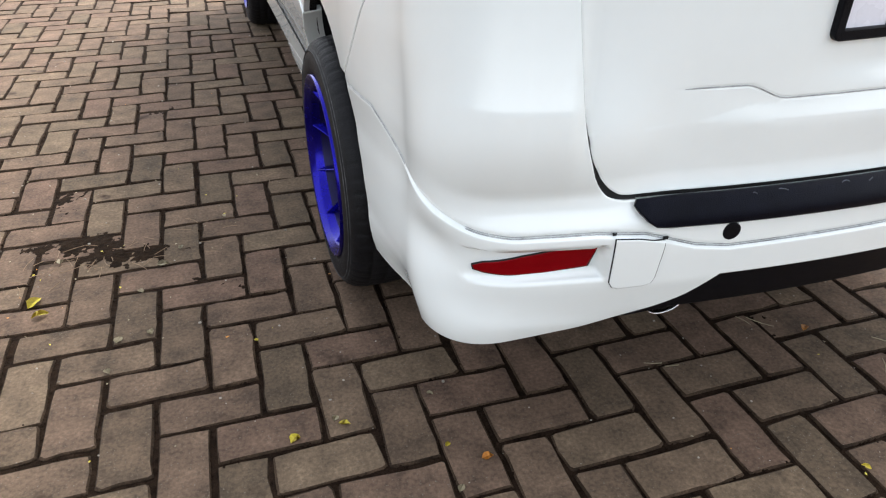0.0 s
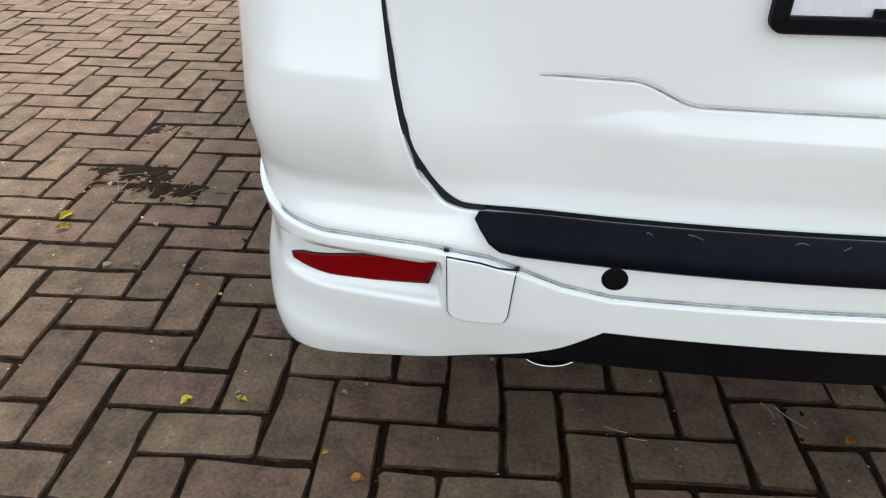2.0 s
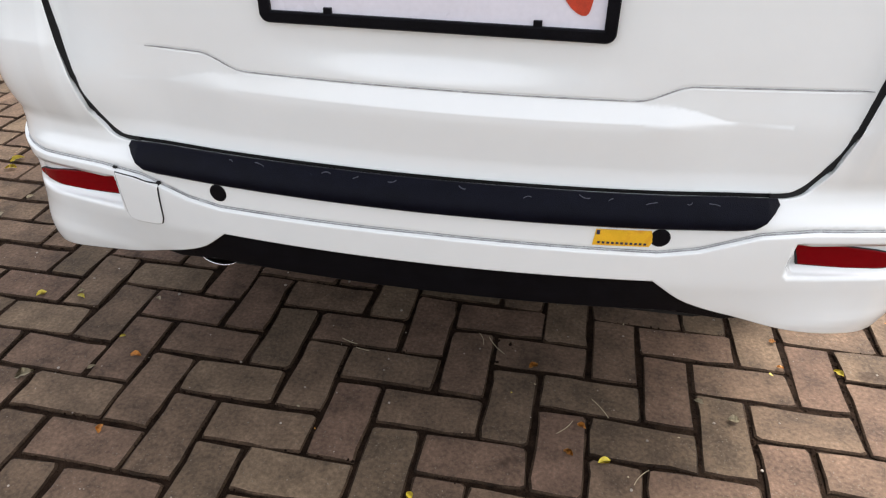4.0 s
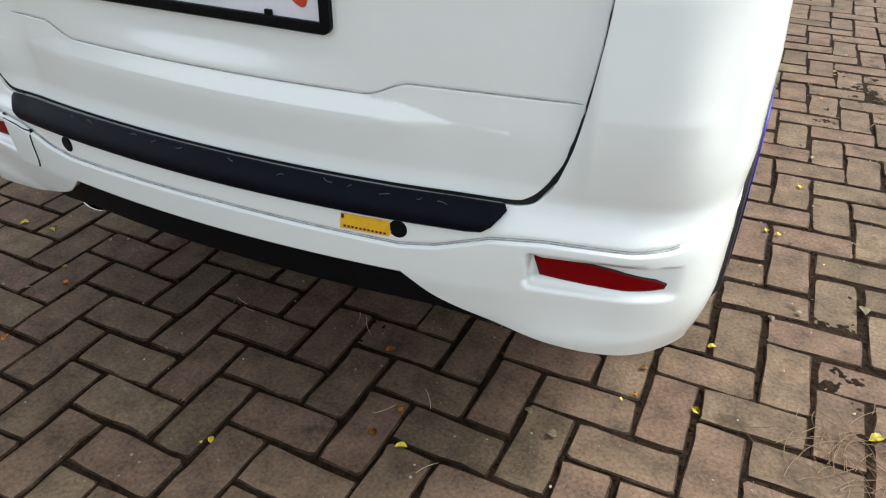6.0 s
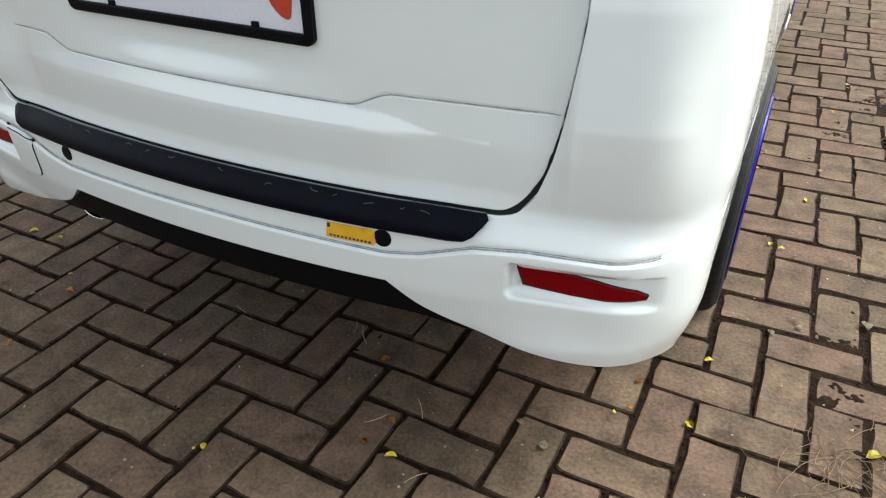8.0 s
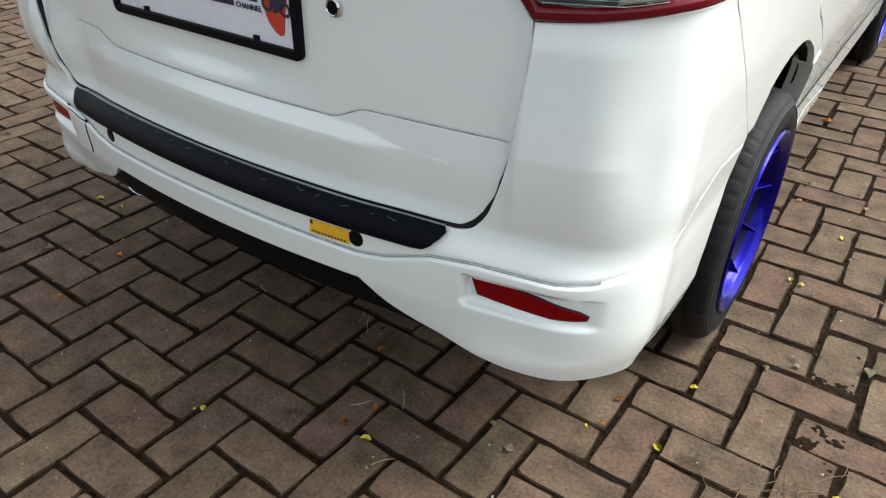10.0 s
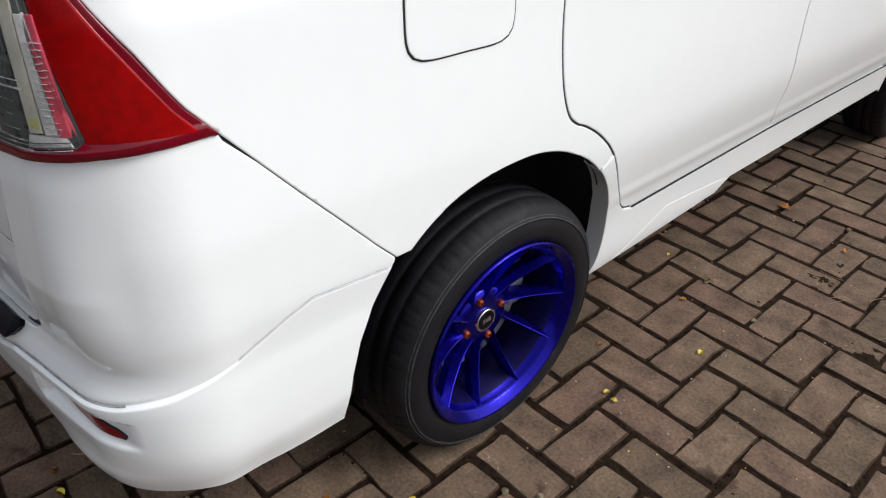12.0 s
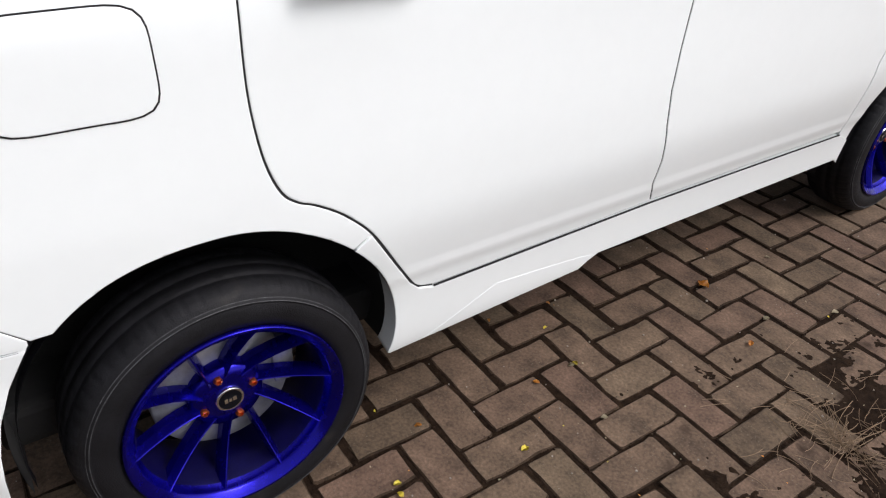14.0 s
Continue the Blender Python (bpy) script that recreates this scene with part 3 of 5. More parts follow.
# door gaps drawn as dark strips that carry the shade of the gap
strip("door_seal", [(2.076, 0.4400), (2.4, 0.4465), (2.8, 0.4545), (3.2, 0.4525), (3.75, 0.4485)], 0.004, DARK, 0.0042, "thin dark gap over the side skirt")
strip("door_seal", door_fine, 0.008, DARK, -0.0022, "dark strip for the shaded gap of the rear door")
strip("door_seal", pillar, 0.008, DARK, -0.0024, "dark strip for the shaded gap between the doors")
s_f = side_s(FRONT_Y)
fender = [(3.75, 0.45)] + arch(FRONT_Y, 176, 10, cy=0.0) + [(s_f + 0.72, 0.45), (s_f + 0.75, 0.70), (s_f + 0.55, 0.86), (s_f + 0.15, 0.98), (3.86, 1.06), (3.863, 1.0), (3.843, 0.95), (3.803, 0.80), (3.763, 0.70)]
both("front_wing", fender, PAINT, car, step=0.025, label="white front wing")
sill = [(1.971, 0.262), (2.2, 0.276), (2.57, 0.297), (2.60, 0.318), (2.635, 0.334), (3.2, 0.336), (3.80, 0.336)] + arch(FRONT_Y, 186, 172, 4, cy=0.0) + [(3.75, 0.446), (3.2, 0.450), (2.8, 0.452), (2.4, 0.444), (2.074, 0.4375), (2.034, 0.4485), (2.008, 0.4745), (1.958, 0.5535), (1.8965, 0.6535)] + arch(HUB_Y, 45.6, -14, 14)
both("side_skirt", sill, PAINT, car, step=0.014, lift=0.004, depth=0.05, soft=0.003, label="white side skirt with a stepped lower edge")
both("skirt_lip", [(2.06, 0.274), (2.2, 0.2795), (2.565, 0.300), (2.592, 0.318), (2.62, 0.336), (2.56, 0.348), (2.40, 0.362), (2.27, 0.371)], PAINT, car, step=0.014, lift=0.0053, depth=0.006, soft=0.003, label="raised lower lip of the side skirt")

# tail lamps
LAMP = [(0.645, 0.934), (0.69, 0.936), (0.73, 0.940), (0.767, 0.945), (0.85, 0.955), (0.92, 0.959), (1.004, 0.960), (0.968, 1.00), (0.918, 1.075), (0.86, 1.15), (0.84, 1.19), (0.577, 1.19), (0.600, 1.04), (0.624, 0.96)]
CLEARP = [(0.650, 0.957), (0.70, 0.957), (0.766, 0.962), (0.830, 0.970), (0.839, 0.977), (0.815, 1.07), (0.798, 1.15), (0.79, 1.18), (0.600, 1.18), (0.618, 1.04), (0.640, 0.967)]
REDP = [(0.840, 0.973), (0.92, 0.971), (0.982, 0.968), (0.952, 1.004), (0.905, 1.074), (0.85, 1.15), (0.83, 1.18), (0.793, 1.18), (0.817, 1.07)]


def beaded(s, z):
    """The lamp's housing: a rounded bead runs along its lower edge and up its gate side."""
    a = np.abs(s)
    foot = np.interp(a, (0.645, 0.73, 0.85, 0.92, 1.004), (0.934, 0.940, 0.955, 0.959, 0.960))
    gate = np.interp(z, (0.934, 0.96, 1.04, 1.19), (0.645, 0.624, 0.600, 0.577))
    d = np.minimum(np.asarray(z) - foot, (a - gate) * 0.9)
    q = np.clip(1 - ((d - 0.009) / 0.009) ** 2, 0, 1) ** 0.5
    return skin(s, z) + skin_normal(s, z) * (0.0075 * q * (1 - 0.65 * smooth01((a - 0.84) / 0.13)))[..., None]


GREYCELL = material("grey_lamp_cell", (0.34, 0.37, 0.36), 0.4, vary=0.2, scale=25, spec=0.3)
PALECELL = material("pale_lamp_cell", (0.52, 0.52, 0.50), 0.4, vary=0.15, scale=25, spec=0.3)
BEIGE = material("beige_lamp_cell", (0.42, 0.42, 0.35), 0.4, vary=0.12, scale=25, spec=0.3)
RIB = material("clear_rib", (0.42, 0.45, 0.45), 0.25, vary=0.4, scale=150)
DARKRIB = material("smoked_rib", (0.03, 0.035, 0.036), 0.3, vary=0.4, scale=150)
lamp_rng = random.Random(21)
RIBS = []
for k in range(16):                                   # the moulded bulb holder: short broken bars
    z0 = 0.982 + 0.0032 * k
    s0 = 0.668 + lamp_rng.uniform(0, 0.006)
    RIBS.append((s0, s0 + lamp_rng.uniform(0.016, 0.028), z0, z0 + lamp_rng.uniform(0.0008, 0.0018), lamp_rng.choice((RIB, RIB, DARKRIB))))
for k in range(5):
    s0 = 0.668 + 0.0078 * k
    RIBS.append((s0, s0 + 0.0014, 0.984 + lamp_rng.uniform(0, 0.008), 1.012 + lamp_rng.uniform(0, 0.016), lamp_rng.choice((RIB, DARKRIB))))
for k in range(12):                                   # faint flutes over the dark cell
    z0 = 0.968 + 0.0058 * k
    RIBS.append((0.715 + lamp_rng.uniform(0, 0.02), 0.745 + lamp_rng.uniform(0, 0.012), z0, z0 + 0.0005, DARKRIB if k % 3 else RIB))
for k in range(15):                                   # flutes over the pink cell
    z0 = 0.986 + 0.0075 * k
    RIBS.append((0.796, 0.812 + lamp_rng.uniform(0, 0.006), z0, z0 + 0.0007, RIB))
RIBS += [(0.662, 0.664, 0.972, 1.03, RIB), (0.690, 0.6908, 0.968, 1.02, RIB), (0.660, 0.775, 1.036, 1.0385, RIB), (0.660, 0.775, 1.046, 1.047, RIB), (0.700, 0.760, 0.9725, 0.974, RIB)]
for mir in (False, True):
    lamp = panel("tail_lamp", LAMP, DARKRED, car, step=0.006, lift=0.004, depth=0.05, soft=0.003, shape=beaded, mirror=mir, label="tail lamp with a dark red rim")
    panel("red_lens", REDP, RED, lamp, step=0.010, lift=0.0065, depth=0.006, soft=0.004, mirror=mir, label="bright red lens")
    panel("reflector_bowl", CLEARP, SMOKE, lamp, step=0.02, lift=0.0055, depth=0.004, soft=0.001, mirror=mir, label="dark ribbed reflector behind clear lens")
    panel("clear_lens", CLEARP, CLEAR, lamp, step=0.014, lift=0.017, depth=0.004, soft=0.003, mirror=mir, label="clear plastic lens").visible_shadow = False
    for poly, h, mt in (([(0.650, 0.966), (0.672, 0.964), (0.668, 1.03), (0.640, 1.10), (0.622, 1.10), (0.634, 1.03)], 0.0075, GREYCELL), ([(0.674, 0.972), (0.700, 0.972), (0.694, 1.032), (0.670, 1.032)], 0.0075, GREYCELL), ([(0.706, 0.972), (0.757, 0.974), (0.760, 1.032), (0.704, 1.032)], 0.0070, SMOKE), ([(0.767, 0.984), (0.789, 0.986), (0.784, 1.17), (0.764, 1.17)], 0.0095, BEIGE),
                        ([(0.770, 0.990), (0.787, 0.990), (0.787, 1.004), (0.770, 1.004)], 0.0100, AMBER), ([(0.791, 0.984), (0.810, 0.984), (0.797, 1.12), (0.787, 1.12)], 0.0088, PALECELL), ([(0.811, 0.984), (0.827, 0.984), (0.811, 1.12), (0.799, 1.12)], 0.0090, PINK), ([(0.757, 0.963), (0.826, 0.971), (0.820, 0.984), (0.764, 0.982)], 0.0085, PALECELL), ([(0.660, 1.050), (0.760, 1.050), (0.757, 1.15), (0.640, 1.15)], 0.0070, SMOKE)):
        panel("lamp_cell", poly, mt, lamp, step=0.012, lift=h, depth=0.004, soft=0.0015, mirror=mir)
    for s0, s1, z0, z1, mt in RIBS:
        panel("lens_rib", [(s0, z0), (s1, z0), (s1, z1), (s0, z1)], mt, lamp, step=0.03, lift=0.0112, depth=0.002, soft=0.0003, mirror=mir)
    for k in range(4):
        z0 = 0.9575 + 0.0030 * k
        panel("lens_rib", [(0.655, z0), (0.77, z0 + 0.005), (0.825, z0 + 0.012), (0.825, z0 + 0.0128), (0.77, z0 + 0.0058), (0.655, z0 + 0.0008)], DARKRIB if k % 2 else RIB, lamp, step=0.02, lift=0.0118, depth=0.002, soft=0.0003, mirror=mir)

# number plate, lock and handle rail on the tailgate
plate = new("number_plate")
plate.parent = car
plate["label"] = "white printed show plate in a black plastic frame"


def rail(bm, pts, w, d):
    """A flat bar of rounded section along pts in the x, z plane, closed."""
    n = len(pts)
    ring = []
    for i, (x, z) in enumerate(pts):
        (x0, z0), (x1, z1) = pts[i - 1], pts[(i + 1) % n]
        tx, tz = x1 - x0, z1 - z0
        k = math.hypot(tx, tz) or 1
        nx, nz = tz / k, -tx / k
        ring.append([bm.verts.new((x - nx * w * u, y, z - nz * w * u)) for u, y in ((0, 0), (0, -d + 0.002), (0.12, -d), (0.88, -d), (1, -d + 0.002), (1, 0))])
    for i in range(n):
        p, q = ring[i], ring[(i + 1) % n]
        for j in range(5):
            bm.faces.new((p[j], p[j + 1], q[j + 1], q[j]))


def round_rect(x0, z0, x1, z1, r, n=6):
    out = []
    for cx, cz, a in ((x1 - r, z0 + r, -90), (x1 - r, z1 - r, 0), (x0 + r, z1 - r, 90), (x0 + r, z0 + r, 180)):
        out += [(cx + r * math.cos(radians(a + 90 * k / n)), cz + r * math.sin(radians(a + 90 * k / n))) for k in range(n + 1)]
    return out


PY = 0.029
bm = bmesh.new()
rail(bm, round_rect(-0.252, 0.811, 0.252, 0.990, 0.014), 0.017, 0.014)
for x in (-0.15, 0.146):
    box(bm, (0.012, 0.008, 0.010), (x, -0.008, 0.831), 0.001)
bm.transform(Matrix.Translation((0, PY, 0)))
part("plate_frame", bm, BLACK, plate, "black plastic plate frame")
bm = bmesh.new()
box(bm, (0.486, 0.006, 0.162), (0, PY - 0.004, 0.9005), 0.001)
part("plate_sheet", bm, PLATE, plate, "white printed plate")
for k in (0, 1, 2, 3, 5, 6, 7, 8, 9, 10, 11):         # two words
    bm = bmesh.new()
    box(bm, (0.0175, 0.002, 0.052), (-0.124 + 0.0247 * k, PY - 0.008, 0.917), 0.0)
    part("plate_letter_bar", bm, PRINT, plate)
for word, x, size in (("MODIFICATION", -0.066, 0.0133), ("CHANNEL", 0.104, 0.0133)):
    cu = bpy.data.curves.new("plate_text", "FONT")
    cu.body, cu.size, cu.extrude = word, size, 0.0006
    tmp = new("plate_text", cu)
    me = bpy.data.meshes.new_from_object(tmp.evaluated_get(bpy.context.evaluated_depsgraph_get()))
    bpy.data.objects.remove(tmp)
    me.transform(Matrix.Translation((x, PY - 0.0082, 0.876)) @ pose(0, 0, 0, 90))
    finish("plate_text", me, PRINT, plate, "small dark printed words")
for x0, x1 in ((-0.122, -0.071), (0.042, 0.098)):
    bm = bmesh.new()
    box(bm, (x1 - x0, 0.002, 0.009), ((x0 + x1) / 2, PY - 0.008, 0.881))
    part("plate_word_bar", bm, PRINT, plate)
def badge(name, pts, y, mat, label):
    bm = bmesh.new()
    vs = [[bm.verts.new((x, y - d, z)) for x, z in pts] for d in (0.0, 0.0012)]
    bm.faces.new(vs[1])
    for k in range(len(pts)):
        bm.faces.new((vs[0][k], vs[0][(k + 1) % len(pts)], vs[1][(k + 1) % len(pts)], vs[1][k]))
    return part(name, bm, mat, plate, label)


badge("plate_emblem", round_rect(-0.222, 0.888, -0.140, 0.948, 0.006), PY - 0.0072, PRINTRED, "red printed emblem as a plain shape")
badge("plate_emblem", [(0.201 + 0.026 * math.cos(q) + 0.005 * math.sin(3 * q), 0.905 + 0.056 * math.sin(q) + 0.004 * math.cos(2 * q)) for q in np.linspace(0, 2 * math.pi, 30, endpoint=False)], PY - 0.0072, PRINTRED, "orange-red printed emblem as a plain shape")
badge("plate_emblem", [(0.204 + 0.017 * math.cos(q) + 0.003 * math.cos(5 * q), 0.902 + 0.020 * math.sin(q) + 0.003 * math.sin(4 * q)) for q in np.linspace(0, 2 * math.pi, 30, endpoint=False)], PY - 0.0085, PRINT, "dark printed emblem as a plain shape")
for x, z in ((0.182, 0.893), (0.222, 0.889)):
    bm = bmesh.new()
    lathe(bm, [(0, 0.012), (0.001, 0.0115), (0.001, 0.008), (0, 0.0075)], 24)
    bm.transform(pose(x, PY - 0.0100, z, 0, 0, -90))
    part("plate_ring", bm, PRINT, plate)
bm = bmesh.new()
rings = lathe(bm, [(0, 0.0145), (0.004, 0.0145), (0.006, 0.012), (0.004, 0.0095), (0.002, 0.009)], 32)
bm.transform(pose(0.318, 0.030, 0.907, 0, 0, -90))
lock = part("tailgate_lock", bm, CHROME, car, "chrome key lock")
bm = bmesh.new()
disc(bm, 0.0048, 0.0112, 24)
box(bm, (0.002, 0.0015, 0.008), (0.0050, 0, 0))
bm.transform(pose(0.318, 0.030, 0.907, 0, 0, -90))
part("lock_barrel", bm, BLACK, lock, "dark lock barrel")
panel("handle_rail", [(0.44, 1.004), (0.452, 1.012), (0.452, 1.06), (0.44, 1.066), (-0.44, 1.066), (-0.452, 1.06), (-0.452, 1.012), (-0.44, 1.004)], material("cream_trim", (0.46, 0.42, 0.31), 0.3, coat=0.5, vary=0.04), car, step=0.02, lift=0.022, depth=0.022, soft=0.005, label="pale trim rail over the number plate")

# warning sticker with rows of print as bars
stk = panel("sticker", [(0.259, 0.509), (0.345, 0.510), (0.350, 0.522), (0.345, 0.538), (0.262, 0.537)], YELLOW, car, step=0.01, lift=0.002, depth=0.002, soft=0.0005, label="worn yellow sticker with small dark print")
for k in range(11):
    s = 0.266 + 0.007 * k
    panel("print_mark", [(s, 0.513), (s + 0.004, 0.513), (s + 0.004, 0.5165), (s, 0.5165)], PRINT, stk, step=0.01, lift=0.0030, depth=0.0008, soft=0.0002)
panel("print_mark", [(0.263, 0.529), (0.268, 0.529), (0.268, 0.536), (0.263, 0.536)], PRINT, stk, step=0.01, lift=0.0030, depth=0.0008, soft=0.0002)

# door handles
for mir in (-1, 1):
    for y in (1.185, 2.25):
        bm = bmesh.new()
        box(bm, (0.030, 0.225, 0.036), (0, 0, 0), 0.012)
        box(bm, (0.012, 0.20, 0.030), (-0.016, 0, 0), 0.004)
        bm.transform(pose(mir * (SIDE - 0.003), y, 1.150, -1.5))
        part("door_handle", bm, PAINT, car, "white pull handle")

# dark inner shell seen in the gaps, wheel housings and underbody
shell = [(0.30, 0.40), (0.6, 0.33), (0.95, 0.33), (1.16, 0.33)] + arch(HUB_Y, 170, -16, 40, 0.035) + [(2.1, 0.30), (2.8, 0.35), (3.7, 0.35)] + arch(FRONT_Y, 186, 4, 30, 0.012, 0.0) + [(s_f + 0.70, 0.5), (s_f + 0.5, 0.84), (3.86, 1.0), (3.0, 1.17), (0.6, 1.17), (0.30, 1.17)]
both("inner_shell", shell, DARK, car, step=0.04, lift=-0.022, depth=0.01, label="dark inner body shell")
panel("inner_shell", [(-0.30, 0.46), (0.30, 0.46), (0.30, 1.17), (-0.30, 1.17)], DARK, car, step=0.05, lift=-0.06, depth=0.01)
panel("inner_shell", [(-0.62, 0.50), (0.62, 0.50), (0.62, 0.62), (-0.62, 0.62)], DARK, car, step=0.03, lift=-0.016, depth=0.01)
for wy, cy in ((HUB_Y, 0.02), (FRONT_Y, 0.0)):
    for mir in (-1, 1):
        bm = bmesh.new()
        prof = arch(wy, 195, -15, 36, 0.02, cy)
        rows = []
        for x in (None, 0.70, 0.60, 0.52):
            rows.append([bm.verts.new((mir * (skin(s, z)[0] - 0.035 if x is None else x), CY + s - SB, z)) for s, z in prof])
        for p, q in zip(rows, rows[1:]):
            for k in range(len(prof) - 1):
                bm.faces.new((p[k], p[k + 1], q[k + 1], q[k]))
        bm.faces.new(rows[-1])
        part("wheel_housing", bm, DARK, car, "black wheel housing", True)
        bm = bmesh.new()
        lip = arch(wy, 188, 30, 40, 0.003, cy)
        rows = []
        for x in (0.0, 0.012, 0.03):
            rows.append([])
            for s, z in lip:
                p = skin(np.array([s]), np.array([z]))[0]
                rows[-1].append(bm.verts.new((mir * (p[0] - 0.004 - x), p[1], z)))
        for p, q in zip(rows, rows[1:]):
            for k in range(len(lip) - 1):
                bm.faces.new((p[k], p[k + 1], q[k + 1], q[k]))
        part("arch_lip", bm, BLACK, car, "dark folded arch lip", True)
bm = bmesh.new()
box(bm, (1.30, 3.4, 0.10), (0, 2.15, 0.31), 0.02)
box(bm, (1.0, 0.5, 0.12), (0, 0.34, 0.36), 0.04)
box(bm, (1.45, 0.06, 0.06), (0, HUB_Y, 0.30), 0.02)
part("underbody", bm, DARK, car, "dark underbody")

# cabin: pillars, roof, windows
LEVELS = ((1.17, 0.10, 3.30, 0.795, 0.20), (1.22, 0.12, 3.22, 0.785, 0.22), (1.40, 0.24, 2.85, 0.705, 0.24), (1.52, 0.40, 2.50, 0.640, 0.26), (1.565, 0.58, 2.30, 0.560, 0.28), (1.580, 0.85, 2.05, 0.40, 0.25))


def ring_at(level, n=10):
    z, y0, y1, w, r = level
    return [Vector((x, y, z)) for x, y in round_rect(-w, y0, w, y1, r, n)]


bm = bmesh.new()
rings = [[bm.verts.new(p) for p in ring_at(lv)] for lv in LEVELS]
for p, q in zip(rings, rings[1:]):
    for k in range(len(p)):
        bm.faces.new((p[k], p[(k + 1) % len(p)], q[(k + 1) % len(p)], q[k]))
bm.faces.new(rings[-1])
part("roof", bm, PAINT, car, "white roof and pillars", True)


def cabin(a, y, lift=0.006):
    """A point of the cabin side: a from the belt (0) to the roof (1)."""
    z = 1.22 + 0.24 * a
    zz = [lv[0] for lv in LEVELS]
    w = float(np.interp(z, zz, [lv[3] for lv in LEVELS]))
    return w + lift, y, z


for mir in (-1, 1):
    for y0, y1, t0, t1 in ((0.42, 0.92, 0.58, 0.92), (0.98, 2.02, 0.98, 2.00), (2.08, 2.95, 2.06, 2.50)):
        bm = bmesh.new()
        vs = []
        for a in np.linspace(0, 1, 5):
            vs.append([bm.verts.new((mir * cabin(a, 0)[0], (y0 + (t0 - y0) * a) * (1 - u) + (y1 + (t1 - y1) * a) * u, cabin(a, 0)[2])) for u in np.linspace(0, 1, 5)])
        for p, q in zip(vs, vs[1:]):
            for k in range(4):
                bm.faces.new((p[k], p[k + 1], q[k + 1], q[k]))
        bmesh.ops.solidify(bm, geom=bm.faces[:], thickness=0.004)
        part("side_window", bm, WINDOW, car, "dark tinted side window", True)
for name, f0, f1, w0, w1, sgn in (("rear_window", 0.155, 0.285, 0.56, 0.46, -1), ("windscreen", 3.13, 2.71, 0.58, 0.48, 1)):
    bm = bmesh.new()
    vs = []
    for a in np.linspace(0, 1, 4):
        z = 1.25 + 0.20 * a
        y = float(np.interp(z, [lv[0] for lv in LEVELS], [lv[1 if sgn < 0 else 2] for lv in LEVELS]))
        w = w0 + (w1 - w0) * a
        vs.append([bm.verts.new((u * w, y + sgn * 0.008, z)) for u in np.linspace(-1, 1, 7)])
    for p, q in zip(vs, vs[1:]):
        for k in range(6):
            bm.faces.new((p[k], p[k + 1], q[k + 1], q[k]))
    bmesh.ops.solidify(bm, geom=bm.faces[:], thickness=0.004)
    part(name, bm, WINDOW, car, "dark tinted glass", True)

# bonnet and nose
bm = bmesh.new()
vs = []
for k in range(13):
    u = k / 12
    y = 3.16 + 1.12 * u
    z = 1.12 - 0.10 * u - 0.26 * u ** 3
    w = 0.80 - 0.17 * u ** 2.2
    vs.append([bm.verts.new((x * w, y + 0.06 * (1 - x * x) * u, z + 0.03 * (1 - x * x) - 0.05 * abs(x) ** 6)) for x in np.linspace(-1, 1, 17)])
for p, q in zip(vs, vs[1:]):
    for j in range(16):
        bm.faces.new((p[j], p[j + 1], q[j + 1], q[j]))
part("bonnet", bm, PAINT, car, "white bonnet", True)
bm = bmesh.new()
vs = []
for z, b in ((0.24, -0.06), (0.30, 0.0), (0.42, 0.05), (0.55, 0.06), (0.68, 0.03), (0.77, -0.04)):
    vs.append([bm.verts.new((x * 0.66, 4.36 + b - 0.26 * abs(x) ** 3.0, z)) for x in np.linspace(-1, 1, 21)])
for p, q in zip(vs, vs[1:]):
    for j in range(20):
        bm.faces.new((p[j], p[j + 1], q[j + 1], q[j]))
bmesh.ops.solidify(bm, geom=bm.faces[:], thickness=0.02)
part("front_bumper", bm, PAINT, car, "white front bumper", True)

# ---- wheels ----
LIP_X, LIP_LEFT, WHEEL_Z = 0.858, 0.872, 0.313


